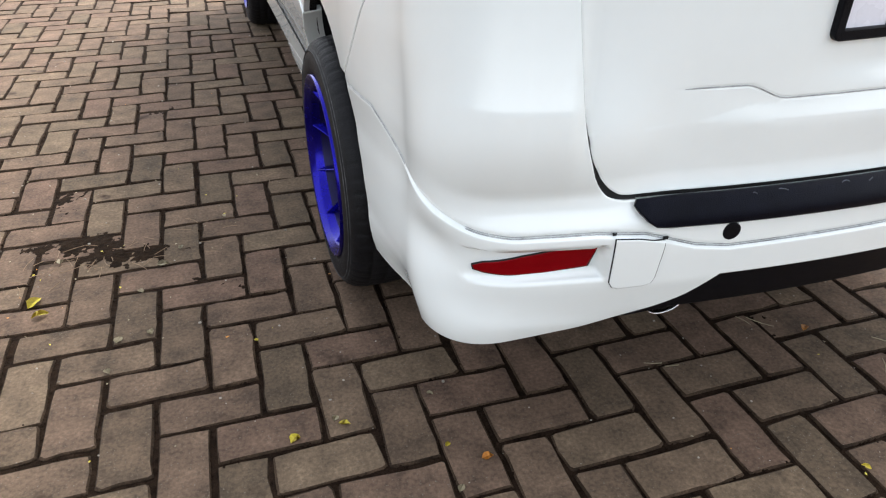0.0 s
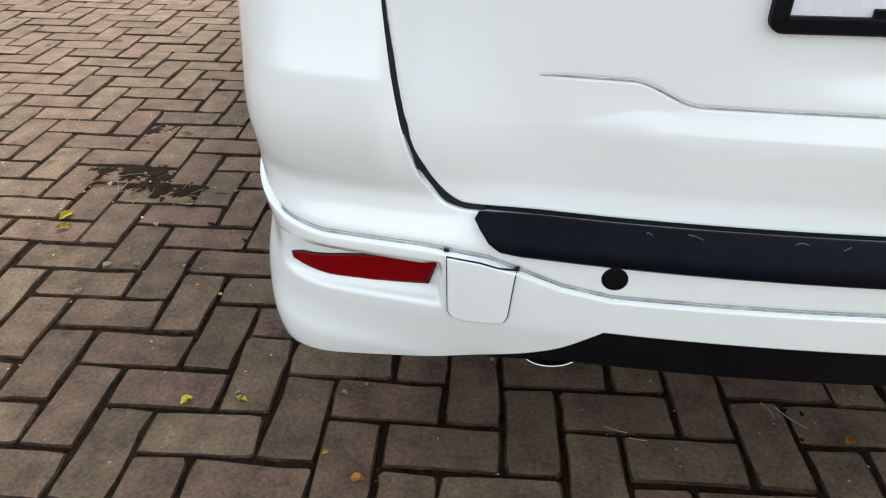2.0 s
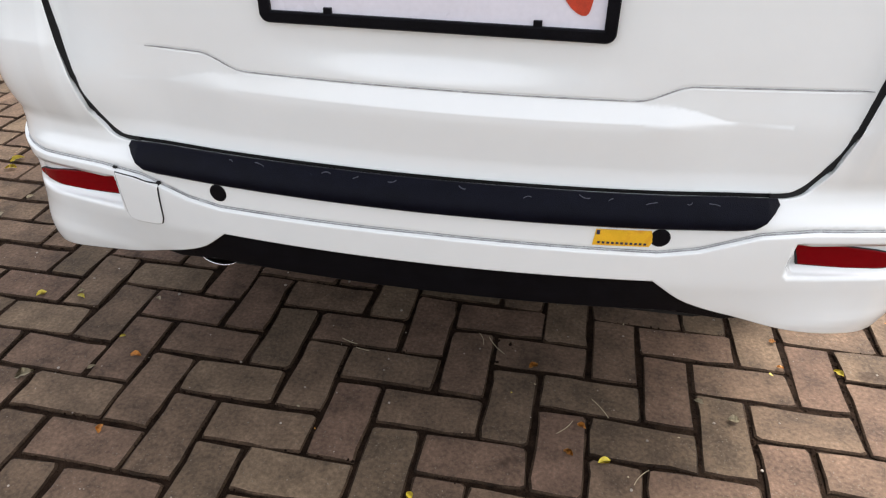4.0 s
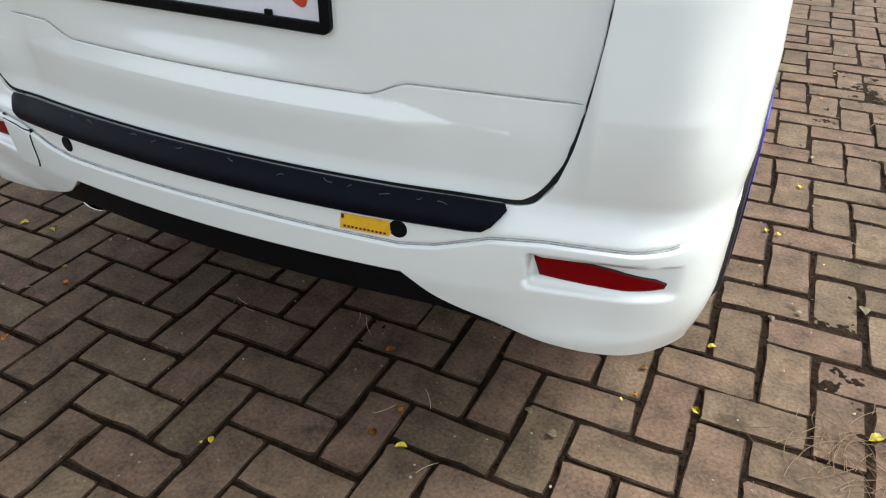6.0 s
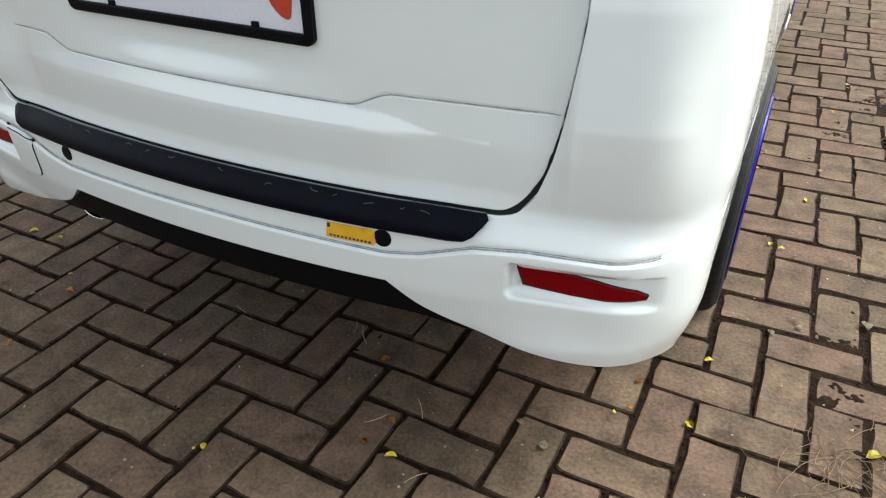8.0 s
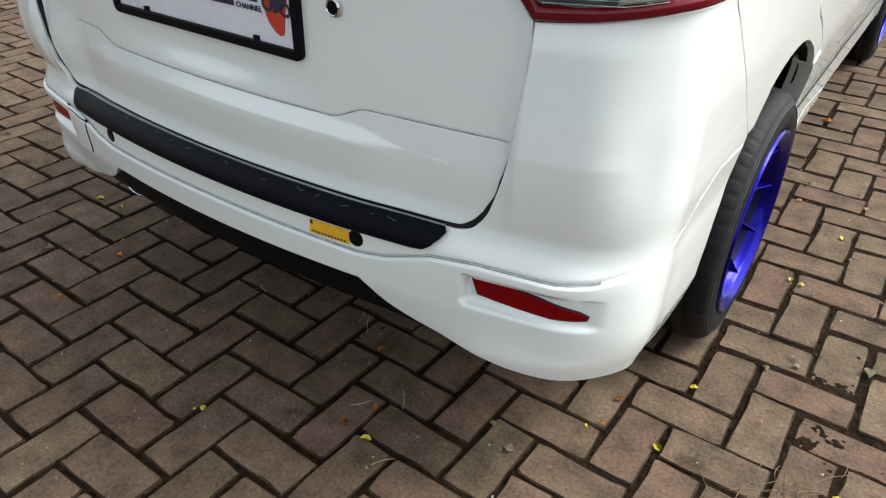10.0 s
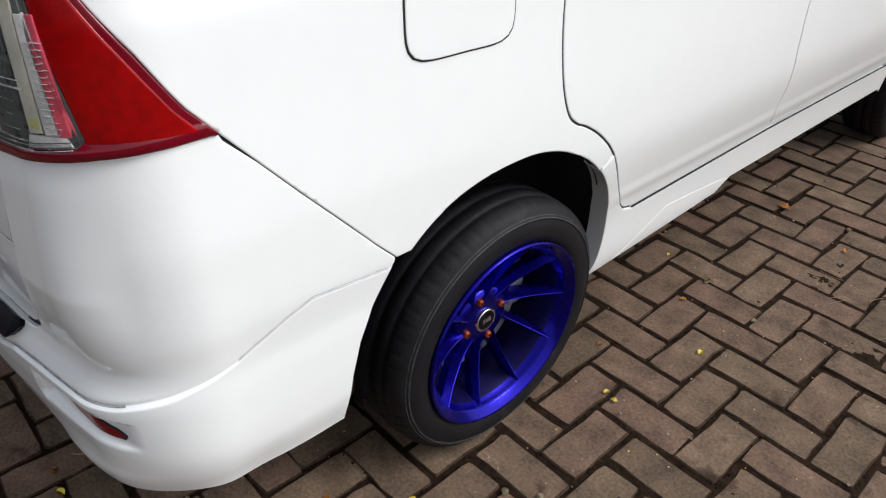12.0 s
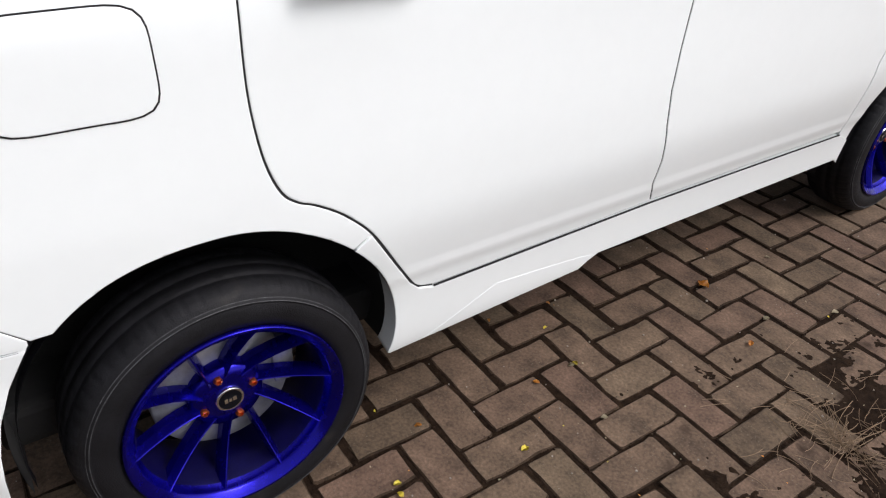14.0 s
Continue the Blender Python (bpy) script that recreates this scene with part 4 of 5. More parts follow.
def wheel_meshes():
    tyre = bmesh.new()
    n = 360
    prof = [(-0.020, 0.216), (-0.012, 0.228), (-0.006, 0.234), (-0.003, 0.245), (-0.0022, 0.254), (-0.0020, 0.262), (-0.0032, 0.270), (-0.0055, 0.279), (-0.0070, 0.2828), (-0.0052, 0.2835), (-0.0062, 0.2860), (-0.0090, 0.2880), (-0.012, 0.2950), (-0.018, 0.3025), (-0.028, 0.3085), (-0.040, 0.3125), (-0.052, 0.3145), (-0.0535, 0.3132), (-0.0595, 0.3132), (-0.061, 0.3155), (-0.090, 0.3165), (-0.0915, 0.3140), (-0.0985, 0.3140), (-0.100, 0.3165), (-0.130, 0.316), (-0.1315, 0.3140), (-0.1375, 0.3140), (-0.139, 0.315), (-0.165, 0.312), (-0.180, 0.304), (-0.192, 0.285), (-0.195, 0.250), (-0.188, 0.21)]
    rings = lathe(tyre, prof, n)
    for i, (a, r) in enumerate(prof):
        inner = -0.135 < a < -0.06
        if r > 0.300 and a > -0.17 and r not in (0.3132, 0.3140):
            for k in range(n):
                if (k + (3 if inner else 0)) % 6 == 0:
                    v = rings[i][k]
                    f = (r - (0.0012 if inner else 0.0020)) / r
                    v.co.y, v.co.z = v.co.y * f, v.co.z * f
    rim = bmesh.new()
    barrel = bmesh.new()
    lathe(barrel, [(-0.20, 0.212), (-0.17, 0.193), (-0.06, 0.192), (-0.034, 0.200)], 72)
    lathe(rim, [(-0.036, 0.199), (-0.030, 0.202), (-0.022, 0.205), (-0.016, 0.2065), (-0.0135, 0.2085), (-0.0065, 0.2165), (-0.0005, 0.2225), (0.0018, 0.2255), (0.0005, 0.2285), (-0.008, 0.2290)], 120)
    hub = bmesh.new()
    lathe(hub, [(-0.13, 0.082), (-0.094, 0.080), (-0.084, 0.074), (-0.081, 0.050), (-0.078, 0.036), (-0.078, 0.0)], 48)
    spoke = bmesh.new()
    rows = []
    for u in np.linspace(0, 1, 11):
        r = 0.056 + 0.150 * u
        th = math.atan2(-0.060 * u, r)
        a = -0.082 + 0.062 * u ** 1.5
        w = 0.0105 + 0.0005 * u
        c, d = math.cos(th), math.sin(th)
        sec = ((-w, -0.036), (-0.85 * w, -0.016), (-0.20 * w, 0.003), (-0.05 * w, 0.0042), (0.10 * w, 0.003), (0.85 * w, -0.018), (w, -0.036))
        rows.append([spoke.verts.new((a + h, r * c - t * d, r * d + t * c)) for t, h in sec])
    for p, q in zip(rows, rows[1:]):
        for j in range(7):
            spoke.faces.new((p[j], p[(j + 1) % 7], q[(j + 1) % 7], q[j]))
    cap = bmesh.new()
    lathe(cap, [(-0.079, 0.0305), (-0.072, 0.0305), (-0.070, 0.029), (-0.071, 0.0245)], 48)
    face = bmesh.new()
    disc(face, -0.0705, 0.0246)
    mark = bmesh.new()
    for y, z, w, h in ((-0.009, 0, 0.007, 0.012), (0.0, 0.0, 0.006, 0.009), (0.009, 0.001, 0.008, 0.011)):
        box(mark, (0.001, w, h), (-0.0698, y, z))
    scuff = bmesh.new()
    lathe(scuff, [(-0.0054, 0.2836), (-0.0046, 0.2840), (-0.0050, 0.2848), (-0.0062, 0.2856)], 180)
    lathe(scuff, [(-0.0096, 0.2890), (-0.0089, 0.2894), (-0.0092, 0.2900), (-0.0102, 0.2906)], 180)
    nut = bmesh.new()
    lathe(nut, [(-0.090, 0.0095), (-0.076, 0.0095), (-0.073, 0.008), (-0.072, 0.006), (-0.080, 0.0055), (-0.080, 0.0)], 6)
    rotor = bmesh.new()
    lathe(rotor, [(-0.150, 0.07), (-0.117, 0.07), (-0.115, 0.075), (-0.115, 0.146), (-0.121, 0.150), (-0.150, 0.150)], 64)
    caliper = bmesh.new()
    box(caliper, (0.05, 0.05, 0.12), (-0.128, 0.135, 0.02), 0.012)
    return dict(tyre=tyre, barrel=barrel, rim=rim, hub=hub, spoke=spoke, cap=cap, face=face, mark=mark, nut=nut, rotor=rotor, caliper=caliper, scuff=scuff)


def wheel():
    w = new("wheel")
    w.parent = car
    w["label"] = "deep blue multi-spoke alloy wheel with black tyre"
    ms = wheel_meshes()
    part("tyre", ms["tyre"], RUBBER, w, "worn black tyre", True)
    part("scuff_ring", ms["scuff"], SCUFF, w, "pale worn ring on the tyre's shoulder", True)
    part("rim", ms["rim"], BLUE, w, "candy blue rim", True)
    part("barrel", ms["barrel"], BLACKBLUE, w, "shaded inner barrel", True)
    part("hub", ms["hub"], BLUE, w, "", True)
    first = None
    for k in range(10):
        if first is None:
            first = part("spoke", ms["spoke"], BLUE, w)
            ob = first
        else:
            ob = new("spoke", first.data)
            ob.parent = w
        ob.rotation_euler = (radians(36 * k + 19), 0, 0)
    part("centre_cap", ms["cap"], CHROME, w, "silver cap ring", True)
    part("cap_face", ms["face"], BLACK, w, "black cap face")
    part("cap_mark", ms["mark"], CHROME, w)
    first = None
    for k in range(4):
        if first is None:
            first = part("wheel_nut", ms["nut"], COPPER, w, "orange wheel nut")
            ob = first
        else:
            ob = new("wheel_nut", first.data)
            ob.parent = w
        q = radians(90 * k + 17)
        ob.location = (0, 0.0572 * math.cos(q), 0.0572 * math.sin(q))
    part("brake_disc", ms["rotor"], STEEL, w, "grey steel brake disc", True)
    part("caliper", ms["caliper"], STEEL, w)
    return w


first_wheel = wheel()
first_wheel.matrix_basis = pose(LIP_X, HUB_Y + 0.008, WHEEL_Z)
copy_thing(first_wheel, pose(LIP_X - 0.036, FRONT_Y + 0.045, WHEEL_Z, 40))
copy_thing(first_wheel, pose(-LIP_LEFT, HUB_Y + 0.008, WHEEL_Z, 25, 0, 180))
copy_thing(first_wheel, pose(0.036 - LIP_LEFT, FRONT_Y + 0.045, WHEEL_Z, 10, 0, 180))

# ---- ground ----
bm = bmesh.new()
bmesh.ops.create_grid(bm, x_segments=2, y_segments=2, size=400)
ground = part("ground", bm, SOIL, None)
ground.location = (0, 0, -0.006)
tagged(ground, "dark soil under and between the pavers", "ground", kind="structure")

UNIT, TURN_G, OX, OY = 0.1098, radians(-1.02), 0.3122, 0.0158
GAP = 0.0097
rng = random.Random(5)


def brick_mesh(seed):
    r = random.Random(seed)
    bm = bmesh.new()
    l, w, h, c = UNIT - GAP / 2, UNIT / 2 - GAP / 2, 0.03, 0.0034
    j = lambda a: r.uniform(-a, a)
    outline = []
    for a, b in (((-1, -1), (1, -1)), ((1, -1), (1, 1)), ((1, 1), (-1, 1)), ((-1, 1), (-1, -1))):
        k = 0.0042 + j(0.003)
        (x0, y0), (x1, y1) = (a[0] * l, a[1] * w), (b[0] * l, b[1] * w)
        d = math.hypot(x1 - x0, y1 - y0)
        stops = (k / d, r.uniform(0.12, 0.28), r.uniform(0.42, 0.58), r.uniform(0.72, 0.88), 1 - k / d) if d > 0.15 else (k / d, r.uniform(0.35, 0.65), 1 - k / d)
        outline += [(x0 + (x1 - x0) * u + j(0.0029), y0 + (y1 - y0) * u + j(0.0029)) for u in stops]
    n = len(outline)
    low = [bm.verts.new((x, y, -h)) for x, y in outline]
    midr = [bm.verts.new((x, y, -0.0034 + j(0.0008))) for x, y in outline]
    top = [bm.verts.new((x * (1 - (c + j(0.0016)) / l), y * (1 - (c + j(0.0016)) / w), j(0.0006))) for x, y in outline]
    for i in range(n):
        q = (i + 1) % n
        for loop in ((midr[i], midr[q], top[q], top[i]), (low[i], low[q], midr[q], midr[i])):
            bm.faces.new(loop).material_index = 1           # worn edges take a soil tone that also carries joint shade
    bm.faces.new(top)
    bmesh.ops.recalc_face_normals(bm, faces=bm.faces)
    me = bpy.data.meshes.new("brick")
    bm.to_mesh(me)
    bm.free()
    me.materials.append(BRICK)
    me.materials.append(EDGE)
    return me


def paving(u, v):
    """Where the point u, v of the herringbone lies: the courses open out beside the car."""
    x = OX + UNIT * (u * math.cos(TURN_G) - v * math.sin(TURN_G))
    y = OY + UNIT * (u * math.sin(TURN_G) + v * math.cos(TURN_G))
    uc, vc = min(u, 12.0), min(v, 30.0)
    x0 = OX + UNIT * (uc * math.cos(TURN_G) - vc * math.sin(TURN_G))
    y0 = OY + UNIT * (uc * math.sin(TURN_G) + vc * math.cos(TURN_G))
    xb = 1.3813 + 0.1134 * (uc - 10) - 0.0041 * (vc - 18)
    yb = 2.0706 - 0.0004 * (uc - 10) + 0.1186 * (vc - 18)
    w = float(smooth01((u + 3.5) / 4.0) * smooth01((v - 3.0) / 4.0))
    return x + w * (xb - x0), y + w * (yb - y0)


variants = [brick_mesh(k) for k in range(12)]
pavement = tagged(new("pavement"), "herringbone pavement of worn grey-brown concrete pavers", "pavement", kind="structure")
places = []
for i in range(-60, 65):
    for j in range(-40, 105):
        m = (i + j) % 4
        if m == 0:
            u, v, turn = i + 1, j + 0.5, 0
        elif m == 2:
            u, v, turn = i + 0.5, j + 1, 90
        else:
            continue
        x, y = paving(u, v)
        ax, ay = paving(u + 0.5, v), paving(u - 0.5, v)
        grain = math.degrees(math.atan2(ax[1] - ay[1], ax[0] - ay[0]))
        dirt = max(0.0, noise.noise((x * 1.1, y * 1.1, 3.0)))
        stretch = Matrix.Diagonal((1 + 0.05 * float(smooth01((x - 0.6) / 0.3) * smooth01((y - 0.6) / 0.8)),) * 2 + (1, 1))
        m4 = pose(x + rng.gauss(0, 0.0016), y + rng.gauss(0, 0.0016), rng.gauss(0, 0.0014) - 0.004 * dirt, rng.gauss(0, 0.45), rng.gauss(0, 0.45), grain + turn + rng.gauss(0, 0.55)) @ stretch
        near = (-1.7 < x < 1.75 and -0.75 < y < 0.55) or (0.75 < x < 1.75 and 0.5 <= y < 2.9) or (-1.8 < x < -0.75 and 0.5 <= y < 1.3)
        places.append((near, math.hypot(x - 0.2, y - 0.2), m4, rng.randrange(12)))
singles = sorted((p for p in places if p[0]), key=lambda p: p[1])[:300]
chosen = {id(p) for p in singles}
for p in singles:
    ob = new("brick", variants[p[3]])
    ob.parent = pavement
    ob.matrix_basis = p[2]
data = [(np.array([v.co for v in me.vertices]), [tuple(q.vertices) for q in me.polygons], [q.material_index for q in me.polygons]) for me in variants]
vv, ff, kinds, base = [], [], [], 0
for p in places:
    if id(p) not in chosen:
        co, fs, ks = data[p[3]]
        m = np.array(p[2])
        vv.append(co @ m[:3, :3].T + m[:3, 3])
        ff += [tuple(base + i for i in q) for q in fs]
        kinds += ks
        base += len(co)
me = bpy.data.meshes.new("far_bricks")
me.from_pydata(np.concatenate(vv).tolist(), [], ff)
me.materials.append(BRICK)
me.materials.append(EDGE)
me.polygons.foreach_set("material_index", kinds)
far = new("far_bricks", me)
far.parent = pavement
tagged(far, kind="stuff")

# ---- litter on the paving ----
def leaf_mesh(seed, mat):
    r = random.Random(seed)
    bm = bmesh.new()
    n = 7
    mid, up, dn = [], [], []
    for k in range(n):
        u = k / (n - 1)
        w = 0.42 * math.sin(math.pi * u ** 0.85) ** 0.8 * (1 + r.uniform(-0.12, 0.12)) if 0 < k < n - 1 else 0.02
        z = 0.10 * math.sin(math.pi * u) + r.uniform(0, 0.05)
        mid.append(bm.verts.new((u - 0.5, 0, z)))
        up.append(bm.verts.new((u - 0.5, w, z + 0.16 * w + r.uniform(0, 0.12))))
        dn.append(bm.verts.new((u - 0.5, -w, z + 0.16 * w + r.uniform(0, 0.12))))
    for k in range(n - 1):
        bm.faces.new((mid[k], mid[k + 1], up[k + 1], up[k]))
        bm.faces.new((dn[k], dn[k + 1], mid[k + 1], mid[k]))
    bmesh.ops.solidify(bm, geom=bm.faces[:], thickness=0.02)
    bmesh.ops.recalc_face_normals(bm, faces=bm.faces)
    me = bpy.data.meshes.new("fallen_leaf")
    bm.to_mesh(me)
    bm.free()
    me.materials.append(mat)
    return me


KINDS = {"y": ([leaf_mesh(k, LEAFY) for k in range(4)], "small bright yellow fallen leaf on the pavers"),
         "o": ([leaf_mesh(k + 9, LEAFO) for k in range(3)], "small orange-brown fallen leaf on the pavers"),
         "p": ([leaf_mesh(k + 20, LEAFG) for k in range(3)], "pale dry fallen leaf on the pavers")}
SPOTS = ("y -1.06 .28 26, y -.955 .29 24, y -.77 .17 14, o -.705 .115 26, y -1.10 .62 12, p -1.34 .73 22, p -1.365 .915 22, y -1.62 .94 46, y -1.60 .88 40, p -1.31 1.03 34, p -1.13 1.26 16, "
         "p -1.43 .61 20, p -1.41 .72 26, p -1.26 1.11 20, p -1.58 1.13 26, p -.91 .01 40, o -.66 -.10 24, p -.78 .06 20, o .19 .25 24, o .275 .015 22, y .345 .005 26, p .545 .205 20, o .30 .09 20, p .61 .165 24, "
         "p -.76 .32 16, y -.01 -.14 18, y .865 .355 24, y .87 .58 22, o .74 .35 16, y 1.21 .43 34, p .99 .75 22, y .98 1.17 20, p -.97 .31 16, p 1.20 .88 34, o .74 .44 18, "
         "p 1.05 .80 20, p .86 1.825 22, y .86 1.84 18, o .80 2.49 44, o 1.08 2.37 26, y 1.03 1.51 24, y .95 1.18 22, p 1.18 1.21 16, y .69 1.87 16, p 1.13 2.75 24, o .60 1.96 16, p 1.06 1.76 20, o .86 1.69 20, o .82 1.32 20, p 1.03 2.52 28, p .81 2.84 18, o .57 1.74 14")
for item in SPOTS.split(","):
    k, x, y, mm = item.split()
    meshes, text = KINDS[k]
    ob = new("fallen_leaf", rng.choice(meshes))
    z = float(mm) / 1000
    ob.matrix_basis = pose(float(x), float(y), 0.003, 0, 0, rng.uniform(0, 360)) @ Matrix.Diagonal((z, z * rng.uniform(0.7, 1.0), z, 1))
    tagged(ob, text, "leaf", "fallen leaves on the paving")


def stalk(bm, p, yaw, length, bend, r, lift=0.0):
    pts = []
    x, y, z = p
    for k in range(6):
        pts.append(Vector((x, y, z)))
        yaw += bend / 5
        x, y = x + length / 5 * math.cos(yaw), y + length / 5 * math.sin(yaw)
        z += lift / 5
    for a, b in zip(pts, pts[1:]):
        d = (b - a).normalized()
        e = d.cross(Vector((0, 0, 1))).normalized() * r
        f = Vector((0, 0, r * 1.6))
        v = [bm.verts.new(q) for q in (a - e, a + e, a + f, b - e, b + e, b + f)]
        for t in ((0, 1, 4, 3), (1, 2, 5, 4), (2, 0, 3, 5)):
            bm.faces.new([v[i] for i in t])


def litter(name, label, cx, cy, rx, ry, count, length, r, lift, mat, category):
    bm = bmesh.new()
    for _ in range(count):
        x, y = rng.gauss(cx, rx), rng.gauss(cy, ry)
        stalk(bm, (x, y, 0.004), rng.uniform(0, 6.3), length * rng.uniform(0.5, 1.3), rng.uniform(-1, 1), r, lift * rng.uniform(0, 1))
    ob = part(name, bm, mat, None)
    return tagged(ob, label, category, kind="stuff")


for x, y, yaw, ln, bd in ((-0.26, 0.26, -0.5, 0.05, 0.3), (-0.22, 0.235, -0.3, 0.04, 0.2), (0.08, 0.33, -1.2, 0.08, 0.5), (0.32, 0.17, -0.7, 0.07, -0.4), (0.25, 0.06, 0.6, 0.06, 0.5), (0.40, -0.04, 1.3, 0.06, -0.6), (0.07, 0.30, 1.5, 0.05, 0.7)):
    bm = bmesh.new()
    stalk(bm, (x, y, 0.004), yaw, ln * 0.85, bd, 0.0008)
    tagged(part("twig", bm, LEAFG, None), "thin pale dry stalk lying on the pavers", "twig", "dry stalks on the paving")
crumb_v, crumb_f = [], []
for p in places:
    x, y = p[2].translation[:2]
    if not (-2.0 < x < 1.9 and -0.8 < y < 2.9) or (abs(x) < 0.55 and y > 0.9):
        continue
    for _ in range(15):
        u, e = rng.uniform(-1, 1), rng.choice((-1, 1))
        q = Vector((UNIT * u, e * UNIT / 2, 0)) if rng.random() < 0.67 else Vector((e * UNIT, UNIT / 2 * u, 0))
        q = p[2] @ (q + Vector((rng.gauss(0, 0.0026), rng.gauss(0, 0.0026), 0)))
        r, h = rng.uniform(0.0018, 0.0052), rng.uniform(0.0006, 0.0018)
        t0, k = rng.uniform(0, 6), len(crumb_v)
        crumb_v += [(q.x + r * rng.uniform(0.6, 1.3) * math.cos(t0 + a), q.y + r * rng.uniform(0.6, 1.3) * math.sin(t0 + a), q.z - 0.0035) for a in (0, 1.25, 2.5, 3.8, 5.0)] + [(q.x, q.y, q.z + h)]
        crumb_f += [(k + a, k + (a + 1) % 5, k + 5) for a in range(5)]
me = bpy.data.meshes.new("soil_crumbs")
me.from_pydata(crumb_v, [], crumb_f)
tagged(finish("soil_crumbs", me, SOIL, None, "", True), "dark soil crumbs along the joints of the pavers", "soil", kind="stuff")
HEAPS = ((1.60, 2.25, 0.17, 0.26, 0.013), (1.36, 1.80, 0.10, 0.13, 0.0050), (1.36, 1.52, 0.10, 0.13, 0.0040), (1.64, 1.80, 0.15, 0.25, 0.008), (1.22, 1.10, 0.10, 0.16, 0.0035), (1.36, 0.98, 0.12, 0.20, 0.0045), (1.15, 0.62, 0.06, 0.16, 0.0045),
         (1.18, 0.40, 0.08, 0.08, 0.005), (1.45, 0.55, 0.25, 0.5, 0.004), (1.22, 2.45, 0.06, 0.10, 0.005), (1.9, 1.4, 0.3, 1.5, 0.004), (-1.40, 1.12, 0.14, 0.05, 0.0085), (-1.58, 1.22, 0.14, 0.06, 0.0085), (-1.80, 1.05, 0.10, 0.12, 0.005), (-1.28, 2.25, 0.10, 0.10, 0.006), (-1.92, 1.42, 0.10, 0.10, 0.006))


def soil_sheet(name, label, x0, x1, y0, y1, step, base=-0.0056, uneven=0.0020):
    """Loose soil that fills the joints and spills unevenly over the pavers."""
    nx, ny = int((x1 - x0) / step) + 1, int((y1 - y0) / step) + 1
    vs = []
    for i in range(nx):
        for j in range(ny):
            x, y = x0 + i * step, y0 + j * step
            heap = sum(h * math.exp(-((x - a) / rx) ** 2 - ((y - b) / ry) ** 2) for a, b, rx, ry, h in HEAPS) if abs(x) > 0.85 else 0.0
            rough = noise.noise((x * 24, y * 24, 1.0)) * 0.55 + noise.noise((x * 80, y * 80, 4.0)) * 0.40 + noise.noise((x * 7, y * 7, 9.0)) * 0.30
            z = base + uneven * rough + heap * (0.46 + 0.5 * rough)
            vs.append((x + rng.uniform(-0.3, 0.3) * step, y + rng.uniform(-0.3, 0.3) * step, min(z, 0.0035)))
    fs = [(i * ny + j, (i + 1) * ny + j, (i + 1) * ny + j + 1, i * ny + j + 1) for i in range(nx - 1) for j in range(ny - 1)]
    me = bpy.data.meshes.new(name)
    me.from_pydata(vs, [], fs)
    return tagged(finish(name, me, SOIL, None, "", True), label, "soil", kind="stuff")


soil_sheet("loose_soil", "dark damp soil in the joints and spilt over the pavers", 0.95, 1.95, -0.1, 2.8, 0.0038, -0.0045, 0.0034)
soil_sheet("loose_soil", "dark soil packed in the joints of the pavers", -1.1, 0.948, -0.75, 0.75, 0.008, -0.0054, 0.0034)
soil_sheet("loose_soil", "dark soil packed in the joints beside the car", 0.50, 0.948, 0.752, 2.8, 0.007, -0.0050, 0.0036)
soil_sheet("loose_soil", "dark soil and dead moss in the joints of the pavers", -2.1, -1.102, 0.1, 2.5, 0.006, -0.0048, 0.0036)
litter("dry_needles", "dry brown needles and stalks gathered on the pavers", 1.18, 0.36, 0.07, 0.06, 90, 0.08, 0.0007, 0.004, TWIG, "debris")
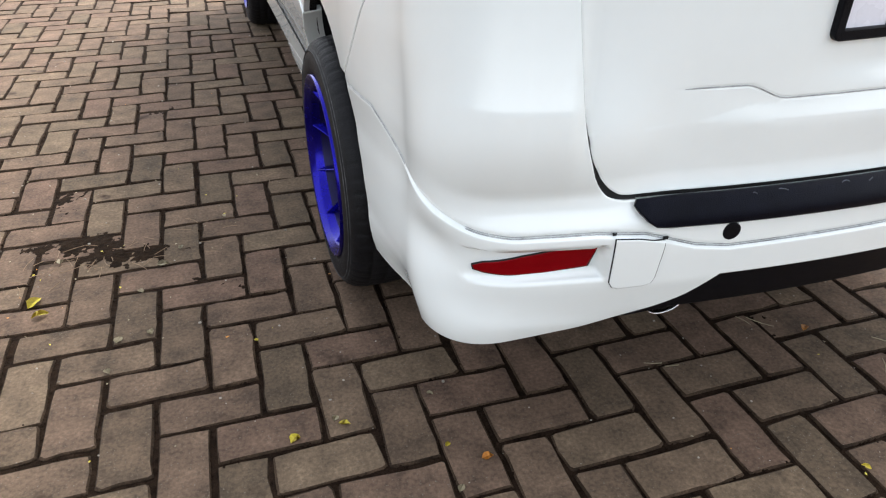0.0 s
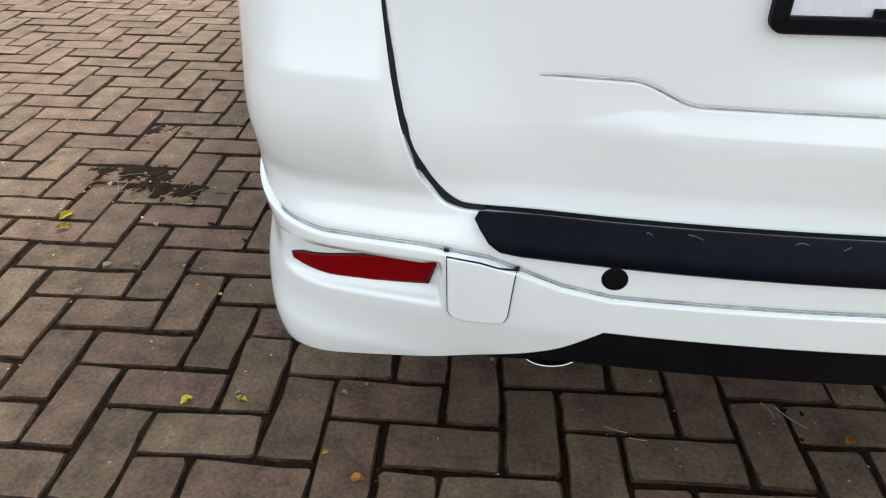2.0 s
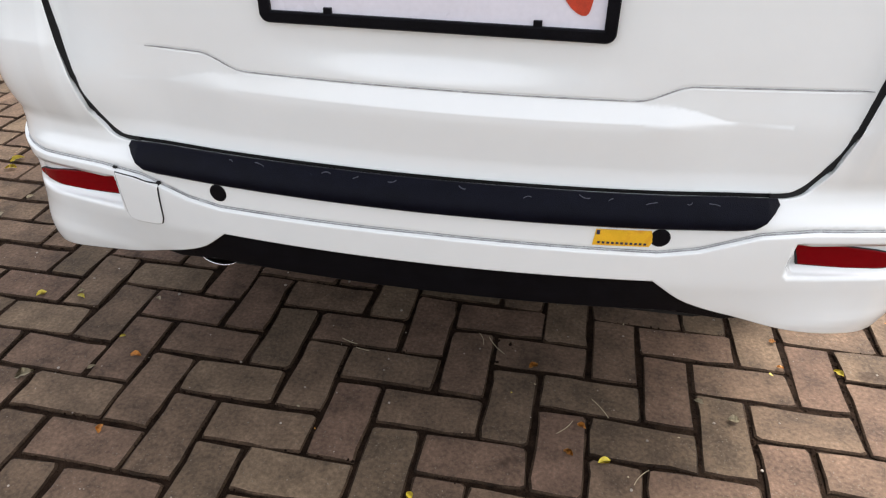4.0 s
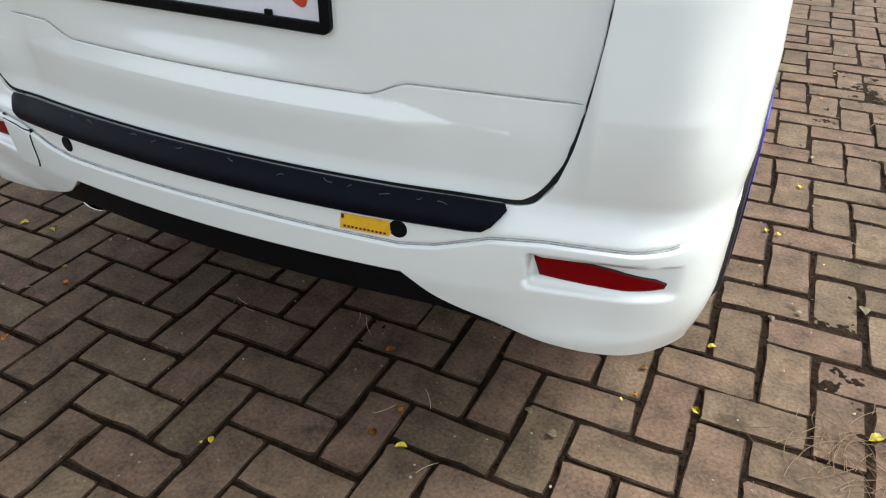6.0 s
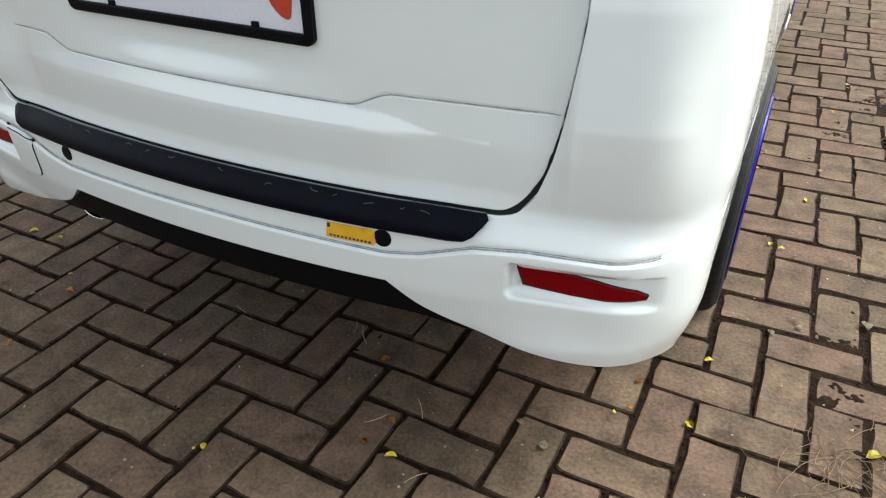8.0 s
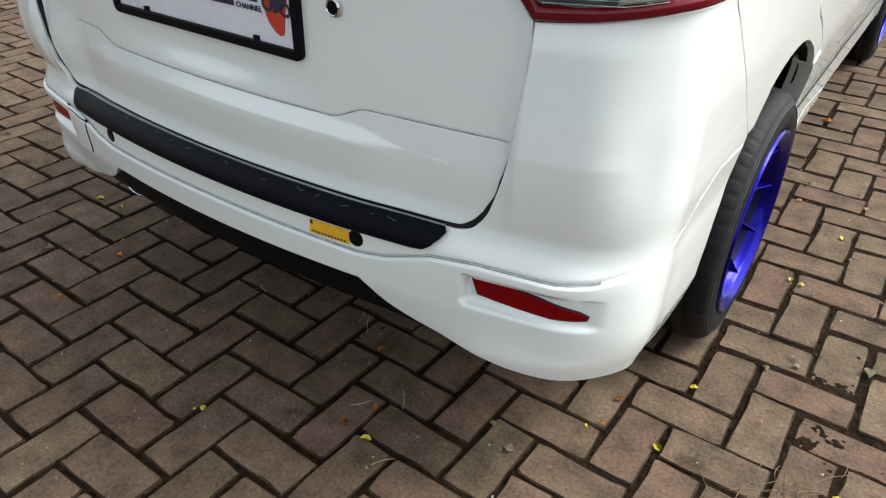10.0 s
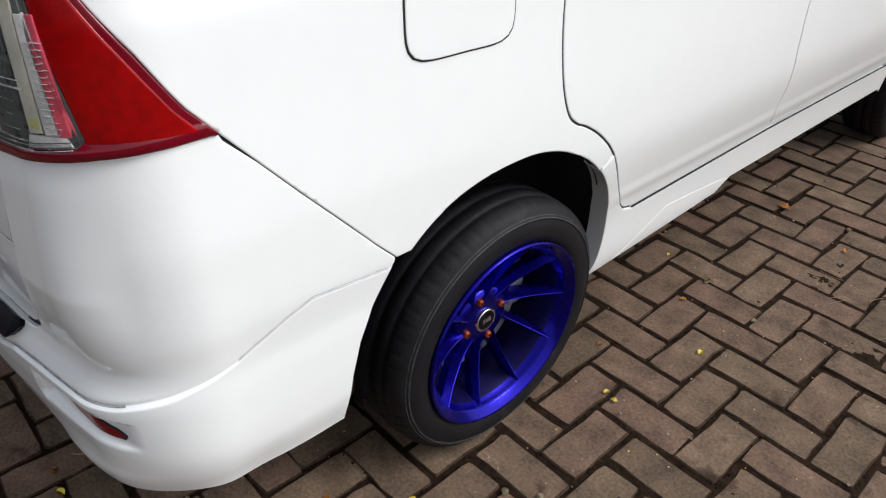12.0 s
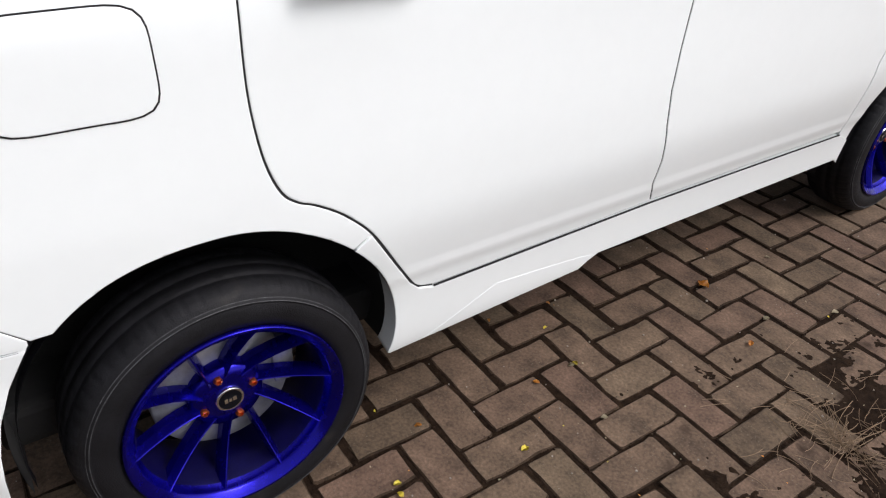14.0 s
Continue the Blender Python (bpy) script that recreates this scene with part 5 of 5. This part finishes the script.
litter("dry_needles", "dry brown needles and stalks gathered on the pavers", 1.44, 2.30, 0.10, 0.16, 110, 0.08, 0.0007, 0.006, TWIG, "debris")
litter("dry_needles", "dry brown needles and stalks gathered on the pavers", -1.45, 1.12, 0.15, 0.07, 40, 0.05, 0.0008, 0.004, TWIG, "debris")
litter("dry_grass", "dry grey grass tuft growing beside the pavers", 1.46, 2.24, 0.02, 0.02, 45, 0.11, 0.0009, 0.05, TWIG, "grass")
# small broken bits of leaf, mostly caught along the joints
bits = {k: ([], []) for k in "yop"}
for cx, cy, rx, ry, count in ((1.40, 1.6, 0.40, 1.10, 120), (1.15, 0.5, 0.40, 0.50, 30), (-1.45, 1.15, 0.35, 0.45, 90), (0.20, 0.05, 0.70, 0.35, 24)):
    for _ in range(count):
        x, y = rng.gauss(cx, rx), rng.gauss(cy, ry)
        k = rng.choice("pppoy")
        vs, fs = bits[k]
        size, q, n = rng.uniform(0.002, 0.006), rng.uniform(0, 6.3), len(vs)
        for a in range(5):
            r = size * rng.uniform(0.5, 1.1) * (1.0 if a % 2 else 0.6)
            vs.append((x + r * math.cos(q + 1.257 * a), y + r * math.sin(q + 1.257 * a), 0.0026 + rng.uniform(0, 0.003)))
        vs.append((x, y, 0.0045))
        fs += [(n + a, n + (a + 1) % 5, n + 5) for a in range(5)]
for k, (vs, fs) in bits.items():
    me = bpy.data.meshes.new("leaf_bits")
    me.from_pydata(vs, [], fs)
    tagged(finish("leaf_bits", me, {"y": LEAFY, "o": LEAFO, "p": LEAFG}[k], None), "broken bits of dry leaf scattered on the pavers", "debris", kind="stuff")
bm = bmesh.new()
for _ in range(900):
    x, y = rng.uniform(-2.2, 2.0), rng.uniform(-0.7, 3.5)
    s = abs(rng.gauss(0, 0.0016)) + 0.0010
    bmesh.ops.create_icosphere(bm, subdivisions=1, radius=s, matrix=Matrix.Translation((x, y, 0.002)) @ Matrix.Diagonal((1, rng.uniform(0.6, 1.2), 0.6, 1)))
tagged(part("grit", bm, PEBBLE, None), "pale grit scattered over the pavers", "grit", kind="stuff")
